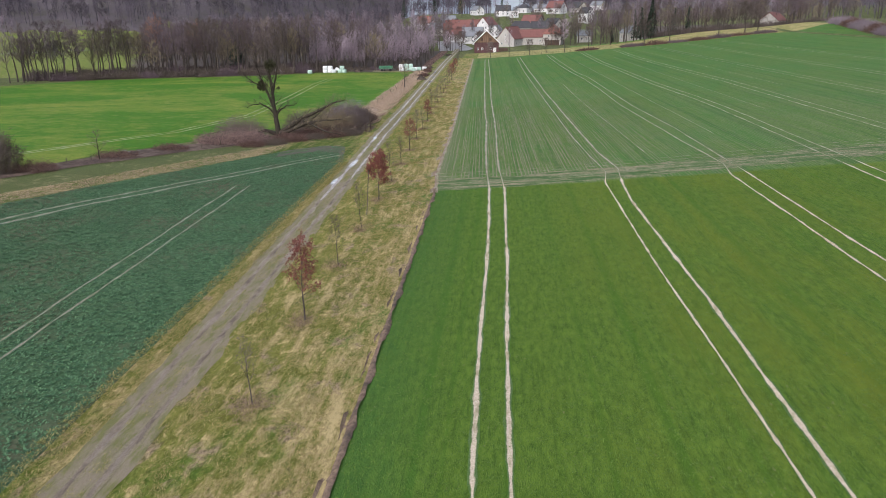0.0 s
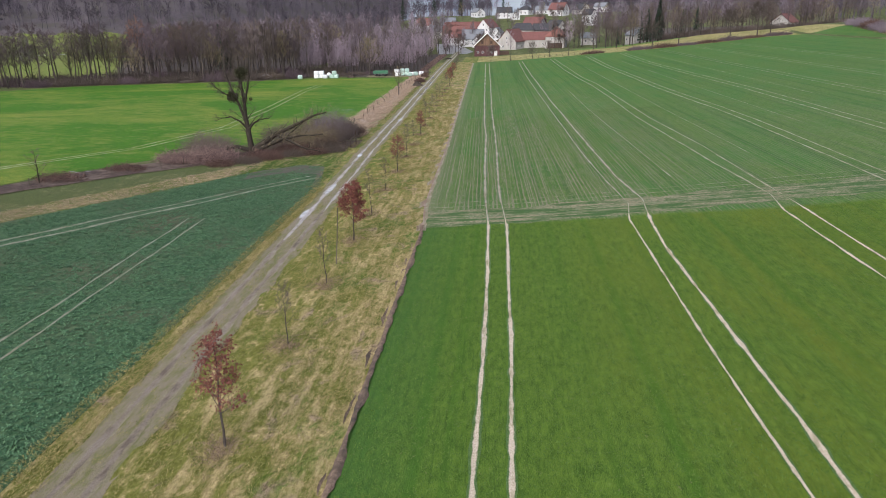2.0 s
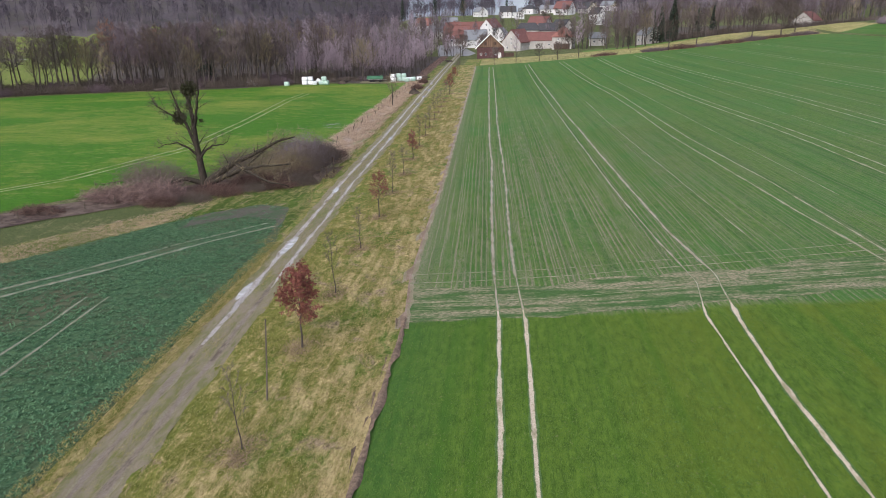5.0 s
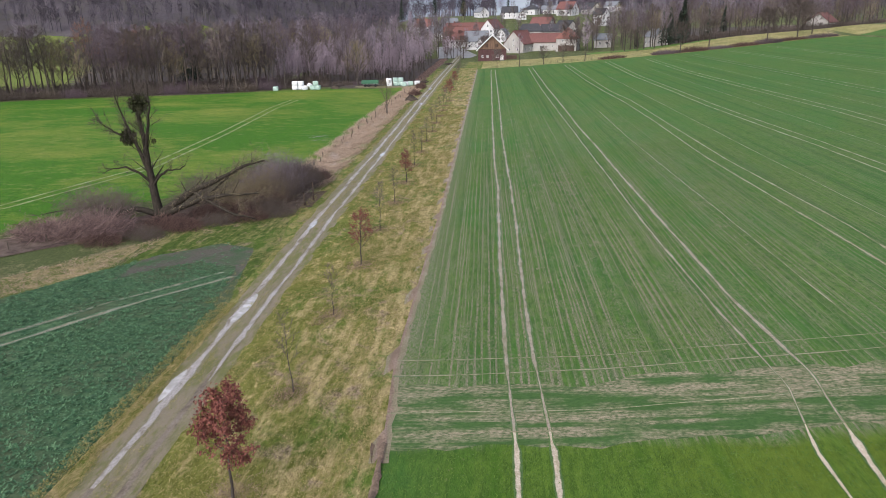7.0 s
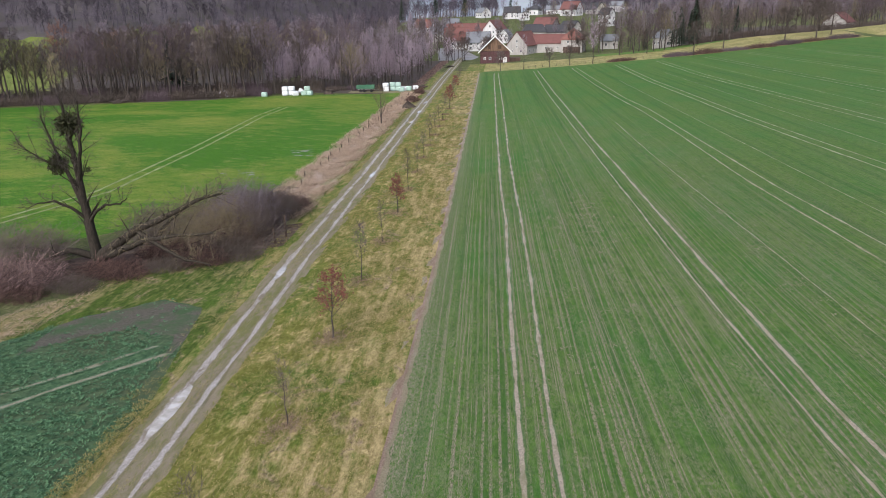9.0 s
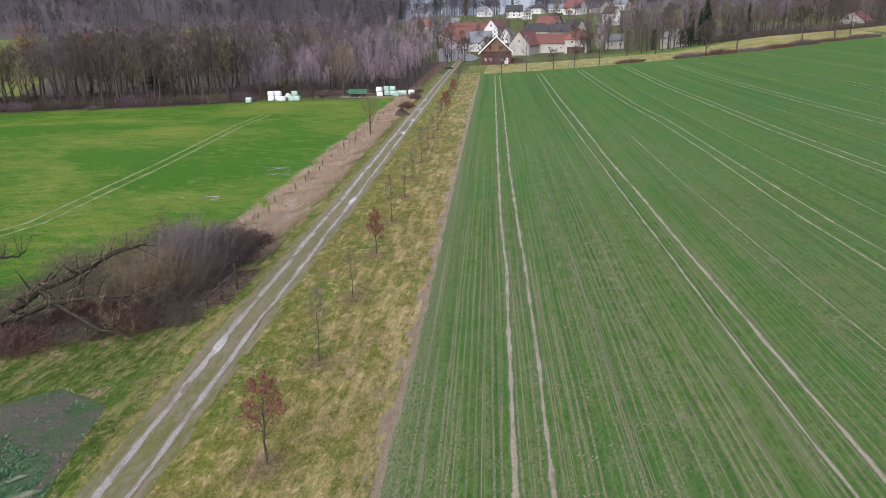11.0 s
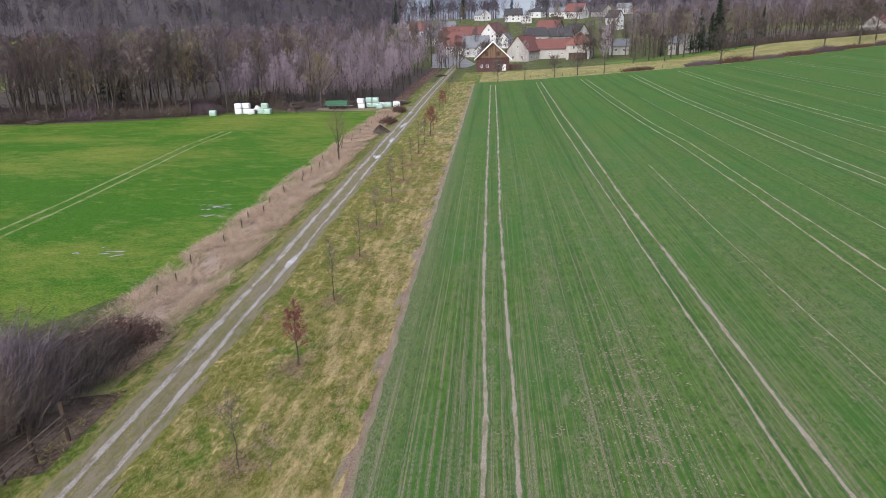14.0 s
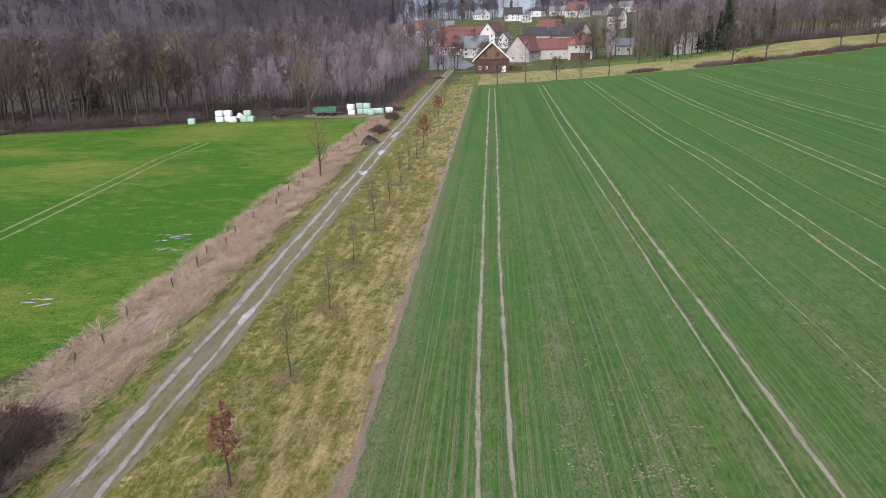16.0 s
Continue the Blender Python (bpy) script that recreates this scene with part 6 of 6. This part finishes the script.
for i in range(26):
    y = 136 + i * 4.4 + 1.6 * math.sin(i * 5.1)
    x = -28.4 + .5 * math.sin(i * 2.3)
    ob = new("fence_post", post_me)
    ob.matrix_basis = pose(x, y, zed(x, y), 5 * math.sin(i * 1.7), 6 * math.cos(i * 2.9), i * 40)
    tagged(ob, "short weathered wooden fence post in the reeds", "fence post", "fence posts along the meadow")
for i in range(12):
    x, y = -65 + i * 2.4, 79.5 + i * 2.45
    ob = new("fence_post", post_me)
    ob.matrix_basis = pose(x, y, zed(x, y), 4 * math.sin(i), 5 * math.cos(i * 2), i * 50)
    tagged(ob, "short weathered wooden fence post on the meadow edge", "fence post", "fence posts along the meadow")
for i in range(18):
    x = 8 + i * 2.6
    ob = new("fence_post", post_me)
    y = float(field_end(x)) + 5.5
    ob.matrix_basis = pose(x, y, zed(x, y), 0, 3 * math.cos(i * 2), i * 50)
    tagged(ob, "wooden post of the orchard fence", "fence post", "fence posts of the orchard")


# ---- standing crops and grasses ----
def scatter(name, X, Y, blades, length, width, mat, label, category, seed, flat=.5, lift=.03, spread=.08):
    """Tufts of single blades at the given places, joined."""
    r = np.random.RandomState(seed)
    n = len(X)
    bx_ = np.repeat(X, blades) + r.normal(0, spread, n * blades)
    by_ = np.repeat(Y, blades) + r.normal(0, spread, n * blades)
    bz_ = land(bx_, by_) + lift
    a = r.uniform(0, 2 * np.pi, n * blades)
    L = length * r.uniform(.5, 1.2, n * blades)
    el = r.uniform(.15, 1.0, n * blades) * (1 - flat) + .12
    dx, dy, dz = np.cos(a) * L * np.cos(el), np.sin(a) * L * np.cos(el), L * np.sin(el)
    wx, wy = -np.sin(a) * width / 2, np.cos(a) * width / 2
    p = np.stack([bx_, by_, bz_], -1)
    mid = p + np.stack([dx, dy, dz * 1.2], -1) * .55
    side = np.stack([wx, wy, np.zeros_like(wx)], -1)
    tip = p + np.stack([dx, dy, dz], -1)
    V = np.stack([p, mid + side, tip, mid - side], 1).reshape(-1, 3)
    F = np.arange(len(V)).reshape(-1, 4)
    return tagged(new(name, mesh_of(name, V, F, mat)), label, category, kind="stuff")


R = np.random.RandomState(11)
# wheat: rows in the thin part, a close sward in front of the headland
X, Y = [], []
for c in np.arange(-5.6, 34, .26):
    y = np.arange(74, 140, .34)
    y = y + R.uniform(-.15, .15, len(y))
    keep = R.rand(len(y)) < .62 + .3 * np.sin(c * 9.1) * np.sin(y * .11 + c)
    y = y[keep]
    X.append(c + row_drift(y) + R.normal(0, .03, len(y)))
    Y.append(y)
X, Y = np.concatenate(X), np.concatenate(Y)
ok = (X > verge_x(Y) + .5) & (X < 8 + (Y - 60) * .45)
for at, _ in WHEELS[:6]:
    ok &= np.abs(X - at(Y)) > .27
scatter("wheat_rows", X[ok], Y[ok], 3, .17, .04, M_BLADE, "short green winter wheat in sparse rows", "wheat", 1, .5, .05, .04)
n = 36000
X, Y = R.uniform(-6, 40, n), R.uniform(4, 65, n)
ok = X < 8 + (Y + 15) * .75
for at, _ in WHEELS[:6]:
    ok &= np.abs(X - at(Y)) > .27
scatter("wheat_sward", X[ok], Y[ok], 3, .2, .045, M_BLADE, "close green winter wheat", "wheat", 2, .5, .05, .1)
# rape plants
n = 40000
Y = R.uniform(6, 100, n)
X = -21.6 - 42 * R.rand(n) ** 1.1
ok = (Y < rape_top(X) - .2) & (X > -26 - (Y + 16) * .62)
for x0 in (-33.0, -31.1):
    ok &= (np.abs(X - x0) > .3) | (Y > 72)
curve = np.interp(Y, [37.5, 51.7, 60, 72.8, 83.7, 90.4], [-60, -51.5, -47.1, -38.8, -30, -23])
ok &= (np.abs(X - curve) > .6) & (np.abs(X - curve + 1.5) > .6)
ok &= ~((X > -34) & (Y > rape_top(X) - 5.5) & (R.rand(n) < .93))
scatter("rape_plants", X[ok], Y[ok], 6, .23, .09, M_RAPE, "leafy bluish-green winter rape plants", "rape", 3, .45, .05, .07)


def tufts(name, n, y0, y1, lo, hi, blades, length, width, mat, label, seed, clump=True, flat=.45, spread=.09, lift=.09):
    r = np.random.RandomState(seed)
    y = r.uniform(y0, y1, n)
    t = r.rand(n)
    x = lo(y) * (1 - t) + hi(y) * t
    if clump:
        k = np.sin(x * 1.1 + np.sin(y * .7)) * np.sin(y * .55 + np.sin(x * .9) * 2) + r.uniform(-.9, .9, n)
        x, y = x[k > 0], y[k > 0]
    return scatter(name, x, y, blades, length, width, mat, label, "grass", seed, flat, lift, spread)


tufts("verge_tufts", 46000, 8, 200, lambda y: track_x(y) + 1.6, lambda y: verge_x(y) - .4, 6, .21, .024, M_TUFT, "uneven tufts of yellowed grass on the verge", 5)
tufts("margin_tufts", 5000, 5, 84, lambda y: np.full_like(y, -22.2), lambda y: track_x(y) - 1.6, 6, .24, .025, M_TUFT, "tufts of dry grass along the rape field", 6, False)
tufts("strip_tufts", 5000, 84, 240, lambda y: track_x(y) - 4.2, lambda y: track_x(y) - 1.7, 6, .22, .025, M_TUFT, "grass tufts beside the track", 7)
tufts("track_tufts", 3000, 8, 200, lambda y: track_x(y) - .4, lambda y: track_x(y) + .4, 5, .16, .03, M_TUFT, "short grass along the middle of the track", 8)
tufts("reed_tufts", 19000, 122, 255, lambda y: np.full_like(y, -30.6), lambda y: track_x(y) - 3.4, 9, .95, .035, M_STRAW, "flattened bleached reed stems", 9, True, .62, .2, .09)
r9 = np.random.RandomState(29)
X = np.concatenate([r9.normal(x - .15, .55, 110) for x, y, _ in ROW[:20]])
Y = np.concatenate([r9.normal(y - .1, .75, 110) for x, y, _ in ROW[:20]])
scatter("trunk_litter", X, Y, 7, .3, .03, M_DEAD, "unmown dead brown grass round the young trees", "grass", 14, .55, .09, .12)
r9 = np.random.RandomState(19)
X = r9.uniform(-75, -35, 3500)
Y = rape_top(X) + r9.uniform(.3, 9.0, 3500)
scatter("margin_straw", X, Y, 6, .4, .025, M_STRAW, "bleached dry grass on the field margin", "grass", 10, .7, .03, .15)

# pale bare flecks where the wheat has failed
r9 = np.random.RandomState(23)
X = np.concatenate([r9.normal(7.2, 1.3, 150), r9.normal(19.3, .9, 130), r9.normal(3.5, 1.5, 60)])
Y = np.concatenate([r9.normal(119, 7, 150), r9.uniform(92, 165, 130), r9.uniform(85, 150, 60)])
scatter("bare_flecks", X, Y, 6, .17, .11, M_FLECK, "pale dry flecks of bare soil and straw in the wheat", "soil", 12, .95, .075, .22)
